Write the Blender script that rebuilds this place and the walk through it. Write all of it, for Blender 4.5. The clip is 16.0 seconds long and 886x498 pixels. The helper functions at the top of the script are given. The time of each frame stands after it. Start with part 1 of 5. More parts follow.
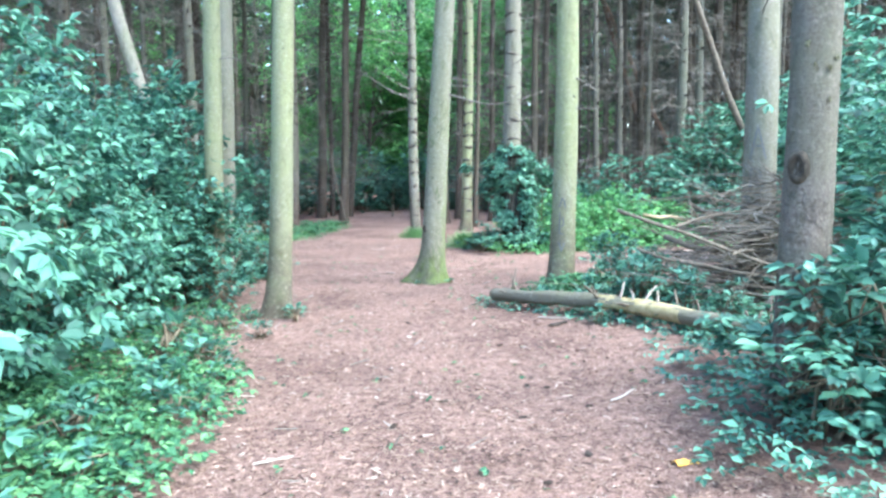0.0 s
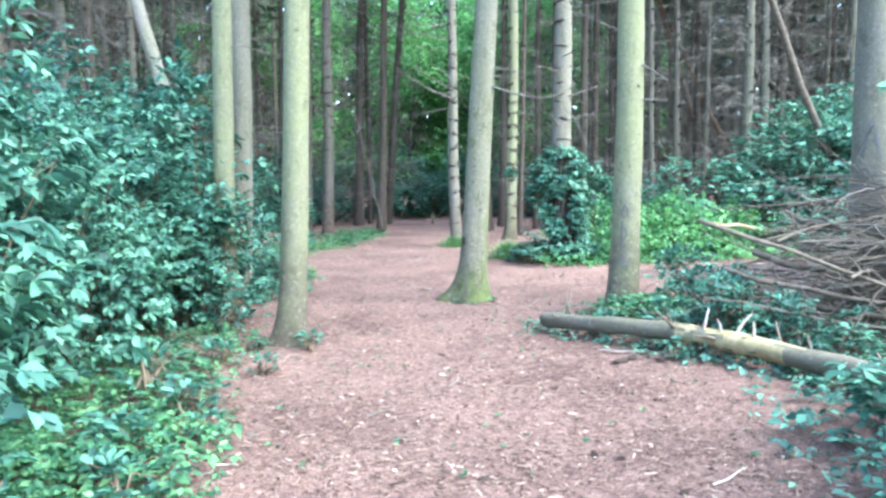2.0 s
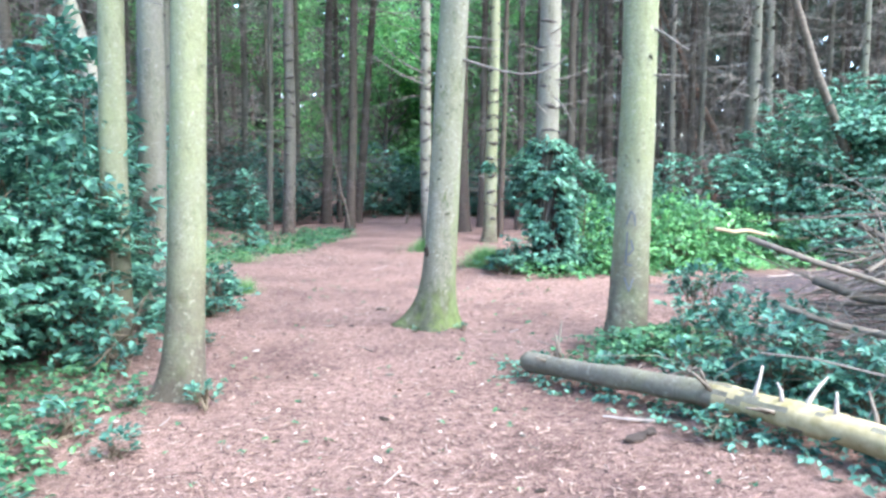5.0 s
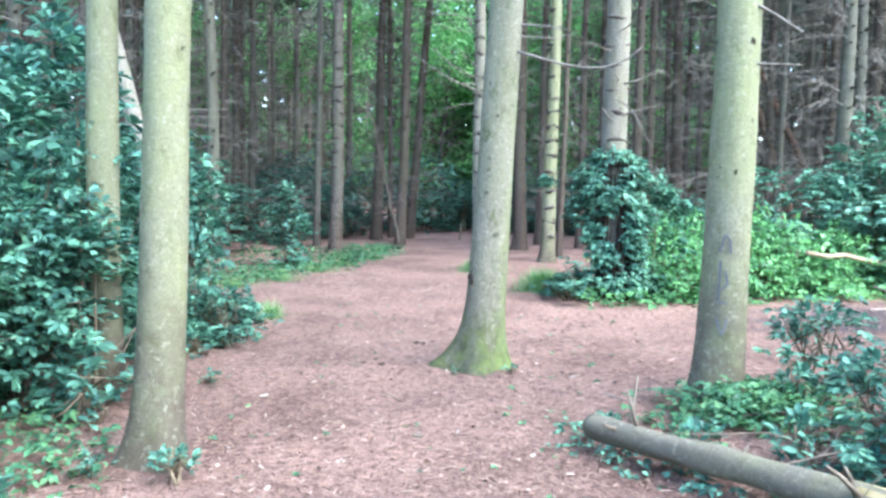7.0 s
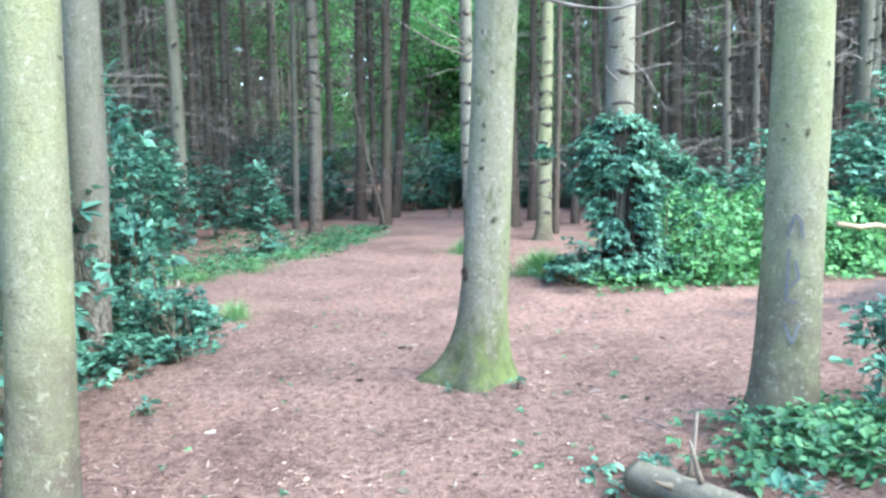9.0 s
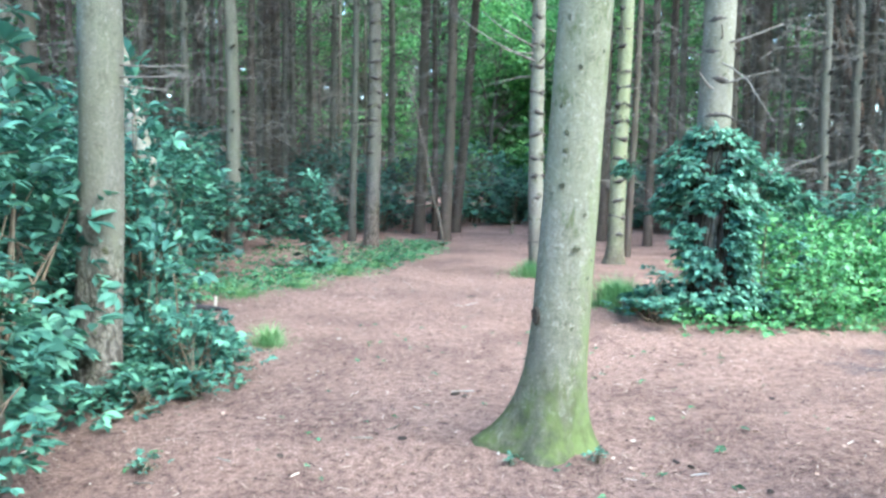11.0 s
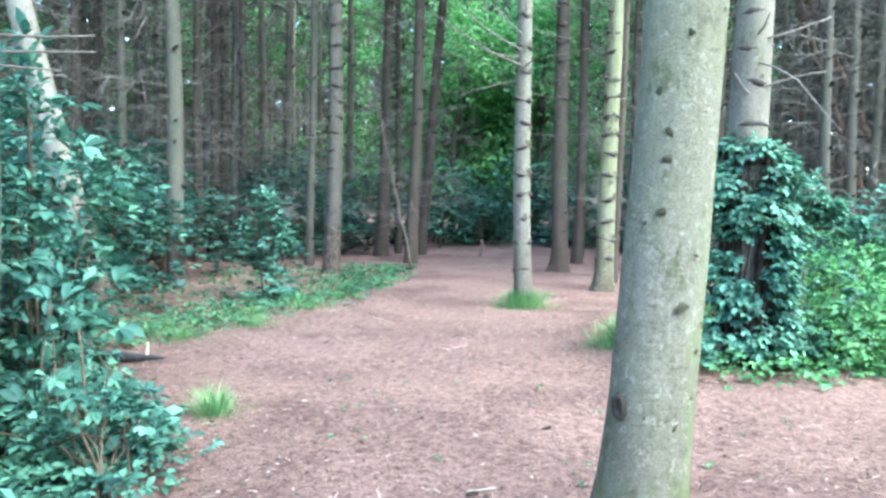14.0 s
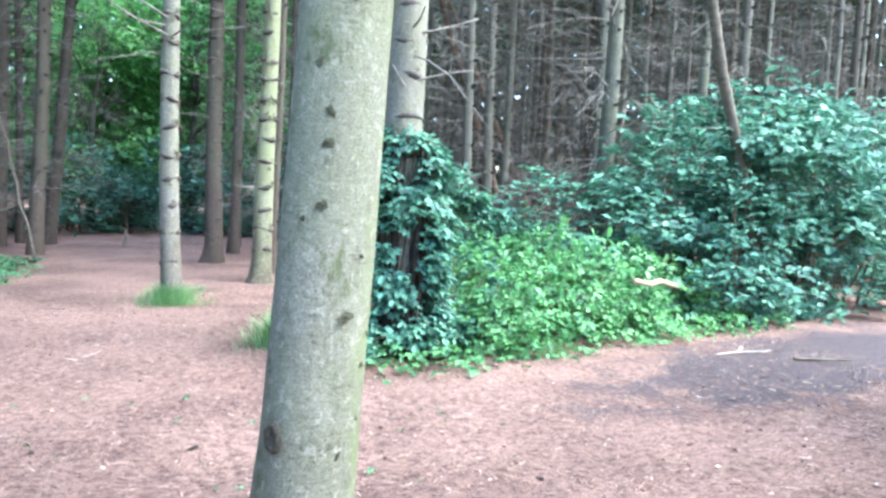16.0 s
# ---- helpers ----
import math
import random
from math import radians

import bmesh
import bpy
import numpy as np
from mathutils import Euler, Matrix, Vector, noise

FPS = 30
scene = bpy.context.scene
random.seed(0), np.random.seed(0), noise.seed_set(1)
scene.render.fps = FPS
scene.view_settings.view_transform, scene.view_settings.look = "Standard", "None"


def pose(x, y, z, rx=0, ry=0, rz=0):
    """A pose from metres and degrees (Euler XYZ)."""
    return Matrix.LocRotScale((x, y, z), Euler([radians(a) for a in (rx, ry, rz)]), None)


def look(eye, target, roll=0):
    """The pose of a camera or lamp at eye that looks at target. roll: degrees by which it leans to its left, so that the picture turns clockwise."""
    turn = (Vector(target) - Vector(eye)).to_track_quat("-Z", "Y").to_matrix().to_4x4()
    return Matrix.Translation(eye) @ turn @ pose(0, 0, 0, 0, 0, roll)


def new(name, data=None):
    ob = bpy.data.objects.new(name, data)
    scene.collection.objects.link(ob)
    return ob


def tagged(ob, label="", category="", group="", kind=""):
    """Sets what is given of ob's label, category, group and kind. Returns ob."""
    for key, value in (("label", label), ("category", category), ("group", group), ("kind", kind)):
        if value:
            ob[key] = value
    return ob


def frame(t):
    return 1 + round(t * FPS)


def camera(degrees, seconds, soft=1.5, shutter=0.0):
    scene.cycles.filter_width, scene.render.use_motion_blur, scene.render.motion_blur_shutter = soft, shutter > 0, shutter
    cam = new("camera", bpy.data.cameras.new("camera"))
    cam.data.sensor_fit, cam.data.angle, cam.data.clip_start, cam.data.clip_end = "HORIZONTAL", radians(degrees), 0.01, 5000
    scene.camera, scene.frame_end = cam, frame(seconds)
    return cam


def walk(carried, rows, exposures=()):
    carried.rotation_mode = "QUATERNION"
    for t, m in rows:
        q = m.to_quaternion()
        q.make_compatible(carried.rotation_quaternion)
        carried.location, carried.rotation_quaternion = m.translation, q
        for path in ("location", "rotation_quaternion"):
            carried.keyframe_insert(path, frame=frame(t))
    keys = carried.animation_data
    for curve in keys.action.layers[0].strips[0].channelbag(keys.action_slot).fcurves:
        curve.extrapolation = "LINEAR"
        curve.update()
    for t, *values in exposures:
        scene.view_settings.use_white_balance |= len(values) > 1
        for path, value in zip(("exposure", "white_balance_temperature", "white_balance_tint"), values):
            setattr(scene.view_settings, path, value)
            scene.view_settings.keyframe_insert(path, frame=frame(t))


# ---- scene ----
cam = camera(60.5, 16.0, soft=2.7)
EXPOSURES = [(0, 3.3, 5800, 0), (1, 3.35, 5700, -1), (2.5, 3.4, 5900, 7), (3.5, 3.5, 6100, 16), (6, 3.35, 5800, 3), (8, 3.45, 5800, 6), (10, 3.3, 5800, -3), (12.5, 3.5, 5700, -3), (13.5, 3.5, 5700, -2), (14.5, 3.5, 5700, 0), (16, 3.6, 5800, 3)]
PATH = [
    (0, (0.541, 0.253, 1.548), (0.655, 2.239, 1.344), -0.3),
    (0.5, (0.587, 0.592, 1.544), (0.628, 2.579, 1.327), 0.2),
    (1, (0.566, 0.906, 1.54), (0.607, 2.895, 1.338), -0.5),
    (1.5, (0.598, 1.195, 1.516), (0.655, 3.186, 1.333), 0.0),
    (2, (0.63, 1.522, 1.518), (0.631, 3.514, 1.33), -0.5),
    (2.5, (0.638, 1.846, 1.522), (0.709, 3.836, 1.327), -1.0),
    (3, (0.718, 2.159, 1.515), (0.853, 4.149, 1.368), 0.1),
    (3.5, (0.822, 2.459, 1.515), (0.911, 4.454, 1.393), 0.9),
    (6, (0.913, 3.933, 1.511), (0.917, 5.919, 1.271), -0.7),
    (6.5, (0.969, 4.216, 1.516), (0.906, 6.208, 1.353), -0.1),
    (7, (0.98, 4.497, 1.495), (0.875, 6.488, 1.334), 0.6),
    (7.5, (0.967, 4.774, 1.506), (0.984, 6.767, 1.348), -0.0),
    (8, (0.99, 5.062, 1.493), (0.955, 7.056, 1.339), 0.1),
    (8.5, (0.982, 5.357, 1.487), (0.87, 7.342, 1.278), -0.5),
    (9, (0.935, 5.639, 1.501), (0.858, 7.624, 1.274), -1.1),
    (9.5, (0.972, 5.904, 1.483), (0.84, 7.89, 1.28), 0.0),
    (10, (0.968, 6.147, 1.489), (0.729, 8.124, 1.304), 0.6),
    (12.5, (0.599, 7.273, 1.513), (0.379, 9.25, 1.307), 0.8),
    (13, (0.56, 7.534, 1.511), (0.219, 9.499, 1.355), 0.3),
    (13.5, (0.495, 7.746, 1.504), (0.194, 9.717, 1.345), 1.3),
    (14, (0.392, 7.954, 1.512), (0.284, 9.946, 1.366), 0.8),
    (14.5, (0.393, 8.099, 1.51), (0.525, 10.086, 1.321), 1.3),
    (15, (0.478, 8.258, 1.512), (0.732, 10.238, 1.378), 1.1),
    (15.5, (0.503, 8.339, 1.516), (0.935, 10.287, 1.384), 2.4),
    (16, (0.49, 8.421, 1.516), (1.246, 10.267, 1.364), 2.6),
]
walk(cam, [(t, look(eye, target, roll)) for t, eye, target, roll in PATH], EXPOSURES)

# ---------------------------------------------------------------- light
SUN_DIR = Vector((0.62, -0.42, 0.95)).normalized()
world = bpy.data.worlds.new("sky")
world.use_nodes = True
scene.world = world
wn = world.node_tree
sky = wn.nodes.new("ShaderNodeTexSky")
sky.sky_type = "NISHITA"
sky.sun_disc = False
sky.sun_elevation = math.asin(SUN_DIR.z)
sky.sun_rotation = math.atan2(SUN_DIR.x, SUN_DIR.y)
sky.air_density, sky.dust_density, sky.ozone_density = 1.0, 1.0, 1.0
wn.links.new(sky.outputs[0], wn.nodes["Background"].inputs[0])
wn.nodes["Background"].inputs[1].default_value = 0.15
sun_data = bpy.data.lights.new("sun", "SUN")
sun_data.energy, sun_data.angle, sun_data.color = 1.35, radians(60), (1.0, 0.97, 0.92)
sun = new("sun", sun_data)
sun.matrix_world = look(SUN_DIR * 60, (0, 0, 0))

# ---------------------------------------------------------------- materials


class Mat:
    """A small node-material builder."""

    def __init__(self, name, rough=0.8, spec=0.3):
        self.m = bpy.data.materials.new(name)
        self.m.use_nodes = True
        self.t = self.m.node_tree
        self.n, self.l = self.t.nodes, self.t.links
        self.b = self.n["Principled BSDF"]
        self.out = self.n["Material Output"]
        self.b.inputs["Roughness"].default_value = rough
        self.b.inputs["Specular IOR Level"].default_value = spec
        self.co = self.n.new("ShaderNodeTexCoord").outputs["Object"]

    def put(self, kind, **values):
        node = self.n.new("ShaderNode" + kind)
        for key, value in values.items():
            sock = node.inputs[key.replace("_", " ")]
            if hasattr(value, "is_linked"):
                self.l.new(value, sock)
            else:
                sock.default_value = value
        return node

    def scaled(self, sx, sy, sz):
        node = self.put("Mapping", Vector=self.co)
        node.inputs["Scale"].default_value = (sx, sy, sz)
        return node.outputs[0]

    def noise(self, scale, detail=4.0, rough=0.6, vec=None):
        return self.put("TexNoise", Vector=vec or self.co, Scale=scale, Detail=detail, Roughness=rough).outputs["Fac"]

    def ramp(self, fac, *stops):
        node = self.n.new("ShaderNodeValToRGB")
        els = node.color_ramp.elements
        while len(els) < len(stops):
            els.new(0.5)
        for el, (p, c) in zip(els, stops):
            el.position = p
            el.color = (*c, 1) if len(c) == 3 else c
        self.l.new(fac, node.inputs[0])
        return node.outputs[0]

    def mix(self, fac, a, b, mode="MIX"):
        node = self.n.new("ShaderNodeMix")
        node.data_type, node.blend_type = "RGBA", mode
        for i, v in ((0, fac), (6, a), (7, b)):
            if hasattr(v, "is_linked"):
                self.l.new(v, node.inputs[i])
            else:
                node.inputs[i].default_value = v if i == 0 else (*v, 1)
        return node.outputs[2]

    def math(self, op, a, b=0.0):
        node = self.n.new("ShaderNodeMath")
        node.operation = op
        for i, v in ((0, a), (1, b)):
            if hasattr(v, "is_linked"):
                self.l.new(v, node.inputs[i])
            else:
                node.inputs[i].default_value = v
        return node.outputs[0]

    def island(self):
        return self.n.new("ShaderNodeNewGeometry").outputs["Random Per Island"]

    def own(self):
        return self.n.new("ShaderNodeObjectInfo").outputs["Random"]

    def color(self, c):
        if hasattr(c, "is_linked"):
            self.l.new(c, self.b.inputs["Base Color"])
        else:
            self.b.inputs["Base Color"].default_value = (*c, 1)
        return self

    def bump(self, height, strength=0.5, distance=0.02):
        node = self.put("Bump", Height=height, Strength=strength, Distance=distance)
        self.l.new(node.outputs[0], self.b.inputs["Normal"])
        return self

    def leafy(self, c, share=0.3):
        """Lets part of the light through the leaf."""
        tr = self.n.new("ShaderNodeBsdfTranslucent")
        self.l.new(c, tr.inputs[0])
        mx = self.n.new("ShaderNodeMixShader")
        mx.inputs[0].default_value = share
        self.l.new(self.b.outputs[0], mx.inputs[1])
        self.l.new(tr.outputs[0], mx.inputs[2])
        self.l.new(mx.outputs[0], self.out.inputs[0])
        return self


def leaf_material(name, dark, mid, light, rough=0.56, spec=0.4, share=0.28):
    k = Mat(name, rough, spec)
    c = k.ramp(k.island(), (0.0, dark), (0.5, mid), (0.9, light), (1.0, [min(1, v * 1.25) for v in light]))
    patch = k.ramp(k.noise(1.7, 2), (0.35, (0.72, 0.78, 0.8)), (0.65, (1.1, 1.08, 0.95)))
    c = k.mix(1.0, c, patch, "MULTIPLY")
    k.color(c).bump(k.noise(60, 2), 0.25, 0.004)
    return k.leafy(c, share).m


ELDER = leaf_material("elder_leaf", (0.036, 0.092, 0.071), (0.089, 0.222, 0.166), (0.195, 0.412, 0.286))
ELDER_DEEP = leaf_material("deep_green_leaf", (0.025, 0.072, 0.060), (0.060, 0.165, 0.128), (0.140, 0.310, 0.215), 0.52, 0.45)
BRAMBLE = leaf_material("bramble_leaf", (0.052, 0.144, 0.063), (0.113, 0.300, 0.119), (0.212, 0.476, 0.175), 0.5, 0.4, 0.35)
HERB = leaf_material("herb_leaf", (0.029, 0.090, 0.053), (0.062, 0.180, 0.092), (0.125, 0.292, 0.131), 0.5, 0.4, 0.3)
WOODLAND_HERB = leaf_material("woodland_herb", (0.034, 0.104, 0.060), (0.080, 0.212, 0.104), (0.160, 0.322, 0.145), 0.55, 0.35, 0.3)
GRASS = leaf_material("grass_blade", (0.13, 0.28, 0.11), (0.21, 0.40, 0.155), (0.32, 0.52, 0.23), 0.5, 0.4, 0.3)
BROADLEAF = leaf_material("broadleaf_crown", (0.080, 0.215, 0.075), (0.150, 0.360, 0.125), (0.26, 0.53, 0.19), 0.5, 0.4, 0.5)
NEEDLE = leaf_material("spruce_needle", (0.030, 0.055, 0.036), (0.046, 0.078, 0.046), (0.068, 0.105, 0.056), 0.6, 0.3, 0.15)


def bark_material(name, base, pale, algae, amount, moss=0.0, foot=(0.105, 0.082, 0.067), scaly=False):
    """Thin spruce bark: fine specks and streaks, algae in drifts, a browner foot, and moss or loose scales where asked."""
    k = Mat(name, 0.9, 0.15)
    fine = k.noise(52, 8, 0.74, k.scaled(1, 1, 0.85))
    streak = k.noise(30, 6, 0.7, k.scaled(1, 1, 0.22))
    ring = k.noise(30, 4, 0.6, k.scaled(0.35, 0.35, 2.2))
    speck = k.noise(170, 3, 0.7)
    z = k.put("SeparateXYZ", Vector=k.co).outputs["Z"]
    c = k.mix(k.ramp(fine, (0.38, (0, 0, 0)), (0.62, (1, 1, 1))), base, pale)
    c = k.mix(k.ramp(k.noise(2.0, 6, 0.7, k.scaled(1, 1, 0.6)), (0.5 - amount * 0.45, (0, 0, 0)), (0.74 - amount * 0.3, (0.9, 0.9, 0.9))), c, algae)
    low = k.math("SUBTRACT", k.math("ADD", k.noise(3.4, 5, 0.65), 0.18), k.math("MULTIPLY", z, 0.42))
    c = k.mix(k.ramp(low, (0.22, (0, 0, 0)), (0.62, (0.85, 0.85, 0.85))), c, foot)
    patch = k.ramp(k.noise(8.5, 6, 0.72, k.scaled(1, 1, 0.55)), (0.55, (0, 0, 0)), (0.64, (0.55, 0.55, 0.55)))
    c = k.mix(patch, c, [v * 0.5 for v in algae])
    lichen = k.ramp(k.noise(24, 6, 0.7), (0.56, (0, 0, 0)), (0.64, (0.55, 0.55, 0.55)))
    c = k.mix(lichen, c, [v * 1.35 for v in pale])
    c = k.mix(1.0, c, k.ramp(streak, (0.34, (0.92, 0.91, 0.90)), (0.52, (1, 1, 1)), (0.7, (1.05, 1.05, 1.04))), "MULTIPLY")
    c = k.mix(1.0, c, k.ramp(ring, (0.30, (0.72, 0.71, 0.70)), (0.40, (1, 1, 1))), "MULTIPLY")
    c = k.mix(1.0, c, k.ramp(speck, (0.33, (0.66, 0.66, 0.66)), (0.5, (1, 1, 1)), (0.7, (1.22, 1.22, 1.2))), "MULTIPLY")
    h = k.math("ADD", k.math("MULTIPLY", fine, 0.7), k.math("ADD", k.math("MULTIPLY", streak, 0.22), k.math("MULTIPLY", ring, 0.25)))
    if scaly:
        wob = k.put("TexNoise", Vector=k.co, Scale=9.0)
        sc = k.put("VectorMath", Vector=wob.outputs["Color"])
        sc.operation = "SCALE"
        sc.inputs["Scale"].default_value = 0.11
        add = k.n.new("ShaderNodeVectorMath")
        add.operation = "ADD"
        k.l.new(k.scaled(1, 1, 0.42), add.inputs[0])
        k.l.new(sc.outputs[0], add.inputs[1])
        plates = k.put("TexVoronoi", Vector=add.outputs[0], Scale=30.0)
        tone = k.ramp(k.math("MULTIPLY", plates.outputs["Distance"], 1.0), (0.1, (1.3, 1.26, 1.24)), (0.5, (0.95, 0.93, 0.92)), (0.75, (0.45, 0.43, 0.42)))
        where = k.ramp(k.math("SUBTRACT", k.noise(3.0, 4), k.math("MULTIPLY", z, 0.35)), (0.1, (0, 0, 0)), (0.28, (1, 1, 1)))
        c = k.mix(where, c, k.mix(1.0, c, tone, "MULTIPLY"))
        h = k.math("SUBTRACT", h, k.math("MULTIPLY", plates.outputs["Distance"], k.math("MULTIPLY", where, 1.6)))
    if moss:
        lowm = k.math("SUBTRACT", k.noise(11, 7, 0.75, k.scaled(1, 1, 0.45)), k.math("MULTIPLY", z, 0.42))
        c = k.mix(k.ramp(lowm, (0.26, (0, 0, 0)), (0.52, (moss, moss, moss))), c, k.mix(k.ramp(k.noise(7, 4), (0.4, (0, 0, 0)), (0.6, (1, 1, 1))), (0.038, 0.048, 0.022), (0.092, 0.130, 0.026)))
        xyz = k.put("SeparateXYZ", Vector=k.co)
        flank = k.math("SUBTRACT", xyz.outputs["X"], k.math("MULTIPLY", xyz.outputs["Z"], 0.082))
        flank = k.math("ADD", flank, k.math("MULTIPLY", k.math("SUBTRACT", k.noise(11, 7, 0.75, k.scaled(1, 1, 0.6)), 0.5), 0.34))
        c = k.mix(k.ramp(flank, (0.09, (0, 0, 0)), (0.19, (0.8, 0.8, 0.8))), c, (0.165, 0.205, 0.075))
        tuft = k.ramp(k.noise(6.2, 6, 0.72, k.scaled(1, 1, 0.42)), (0.57, (0, 0, 0)), (0.64, (0.75, 0.75, 0.75)))
        c = k.mix(tuft, c, (0.095, 0.110, 0.045))
    tone = k.ramp(k.own(), (0.0, (0.86, 0.86, 0.87)), (1.0, (1.1, 1.09, 1.06)))
    c = k.mix(1.0, c, tone, "MULTIPLY")
    return k.color(c).bump(h, 0.9, 0.012).m


BARK_GREEN = bark_material("green_grey_bark", (0.165, 0.156, 0.112), (0.275, 0.265, 0.200), (0.240, 0.250, 0.132), 0.5)
BARK_MOSSY = bark_material("mossy_grey_bark", (0.188, 0.172, 0.134), (0.305, 0.284, 0.226), (0.225, 0.222, 0.138), 0.42, 0.75, (0.150, 0.138, 0.102))
BARK_SCALY = bark_material("scaly_foot_bark", (0.135, 0.122, 0.102), (0.225, 0.208, 0.178), (0.165, 0.165, 0.112), 0.35, 0.0, (0.185, 0.155, 0.135), True)
BARK_GREY = bark_material("grey_brown_bark", (0.095, 0.080, 0.072), (0.165, 0.145, 0.128), (0.122, 0.120, 0.085), 0.3, 0.0, (0.13, 0.095, 0.08), True)
BARK_RED = bark_material("red_brown_bark", (0.064, 0.048, 0.041), (0.130, 0.100, 0.085), (0.100, 0.094, 0.064), 0.3, 0.0, (0.085, 0.062, 0.052))
BARK_BLEACHED = bark_material("bleached_bark", (0.24, 0.205, 0.165), (0.42, 0.37, 0.31), (0.27, 0.26, 0.17), 0.3)
BARK_FLAKING = bark_material("flaking_orange_bark", (0.11, 0.065, 0.045), (0.27, 0.165, 0.11), (0.12, 0.10, 0.075), 0.15)
BARK_PALE = bark_material("pale_grey_bark", (0.145, 0.130, 0.112), (0.262, 0.240, 0.210), (0.200, 0.192, 0.132), 0.35)
BARK_DIM = bark_material("dim_grey_bark", (0.088, 0.077, 0.068), (0.175, 0.158, 0.140), (0.135, 0.138, 0.094), 0.4, 0.0, (0.090, 0.072, 0.062))
BARK_ROT = bark_material("log_bark", (0.155, 0.140, 0.108), (0.280, 0.258, 0.205), (0.235, 0.225, 0.125), 0.4, 0.0, (0.185, 0.165, 0.130))


def simple(name, a, b, scale, rough=0.85, bump=0.4, spec=0.25, per_island=False):
    k = Mat(name, rough, spec)
    n = k.noise(scale, 5, 0.65)
    c = k.mix(k.ramp(n, (0.3, (0, 0, 0)), (0.7, (1, 1, 1))), a, b)
    tone = k.ramp(k.island() if per_island else k.own(), (0, (0.7, 0.7, 0.72)), (1, (1.25, 1.22, 1.2)))
    return k.color(k.mix(1.0, c, tone, "MULTIPLY")).bump(n, bump, 0.01).m


DEAD_TWIG = simple("dead_twig", (0.115, 0.102, 0.086), (0.24, 0.215, 0.182), 9, per_island=True)
DEAD_BRANCH = simple("weathered_branch", (0.085, 0.068, 0.052), (0.20, 0.168, 0.130), 14)
STEM = simple("shrub_stem", (0.10, 0.075, 0.05), (0.21, 0.17, 0.115), 20, per_island=True)
DARK_BOUGH = simple("dark_bough", (0.045, 0.038, 0.032), (0.11, 0.095, 0.08), 12)
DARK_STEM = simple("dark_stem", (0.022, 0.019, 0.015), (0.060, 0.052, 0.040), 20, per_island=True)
KNOT = simple("knot", (0.058, 0.056, 0.034), (0.180, 0.178, 0.108), 90, 0.95, 0.9)
SCAR = simple("bark_scar", (0.03, 0.024, 0.018), (0.09, 0.075, 0.055), 40, 0.9, 0.8)
WOOD = simple("bare_wood", (0.22, 0.17, 0.105), (0.40, 0.33, 0.22), 16)
PEELED = simple("peeled_wood", (0.17, 0.145, 0.060), (0.40, 0.33, 0.20), 9)
CHAR = simple("charred_wood", (0.012, 0.012, 0.014), (0.05, 0.048, 0.05), 20, 0.7)
PALE = simple("pale_wood", (0.34, 0.28, 0.23), (0.50, 0.44, 0.38), 20)
ORANGE = simple("orange_peel", (0.62, 0.30, 0.05), (0.75, 0.42, 0.10), 20)
PAINT = simple("faded_blue_paint", (0.095, 0.108, 0.140), (0.205, 0.200, 0.172), 55, 0.85)


def litter_material():
    k = Mat("needle_litter", 0.75, 0.2)
    c = k.ramp(k.island(), (0.0, (0.040, 0.025, 0.021)), (0.35, (0.13, 0.079, 0.059)), (0.6, (0.29, 0.186, 0.140)), (0.93, (0.42, 0.295, 0.228)), (1.0, (0.60, 0.50, 0.41)))
    return k.color(c).m


LITTER = litter_material()


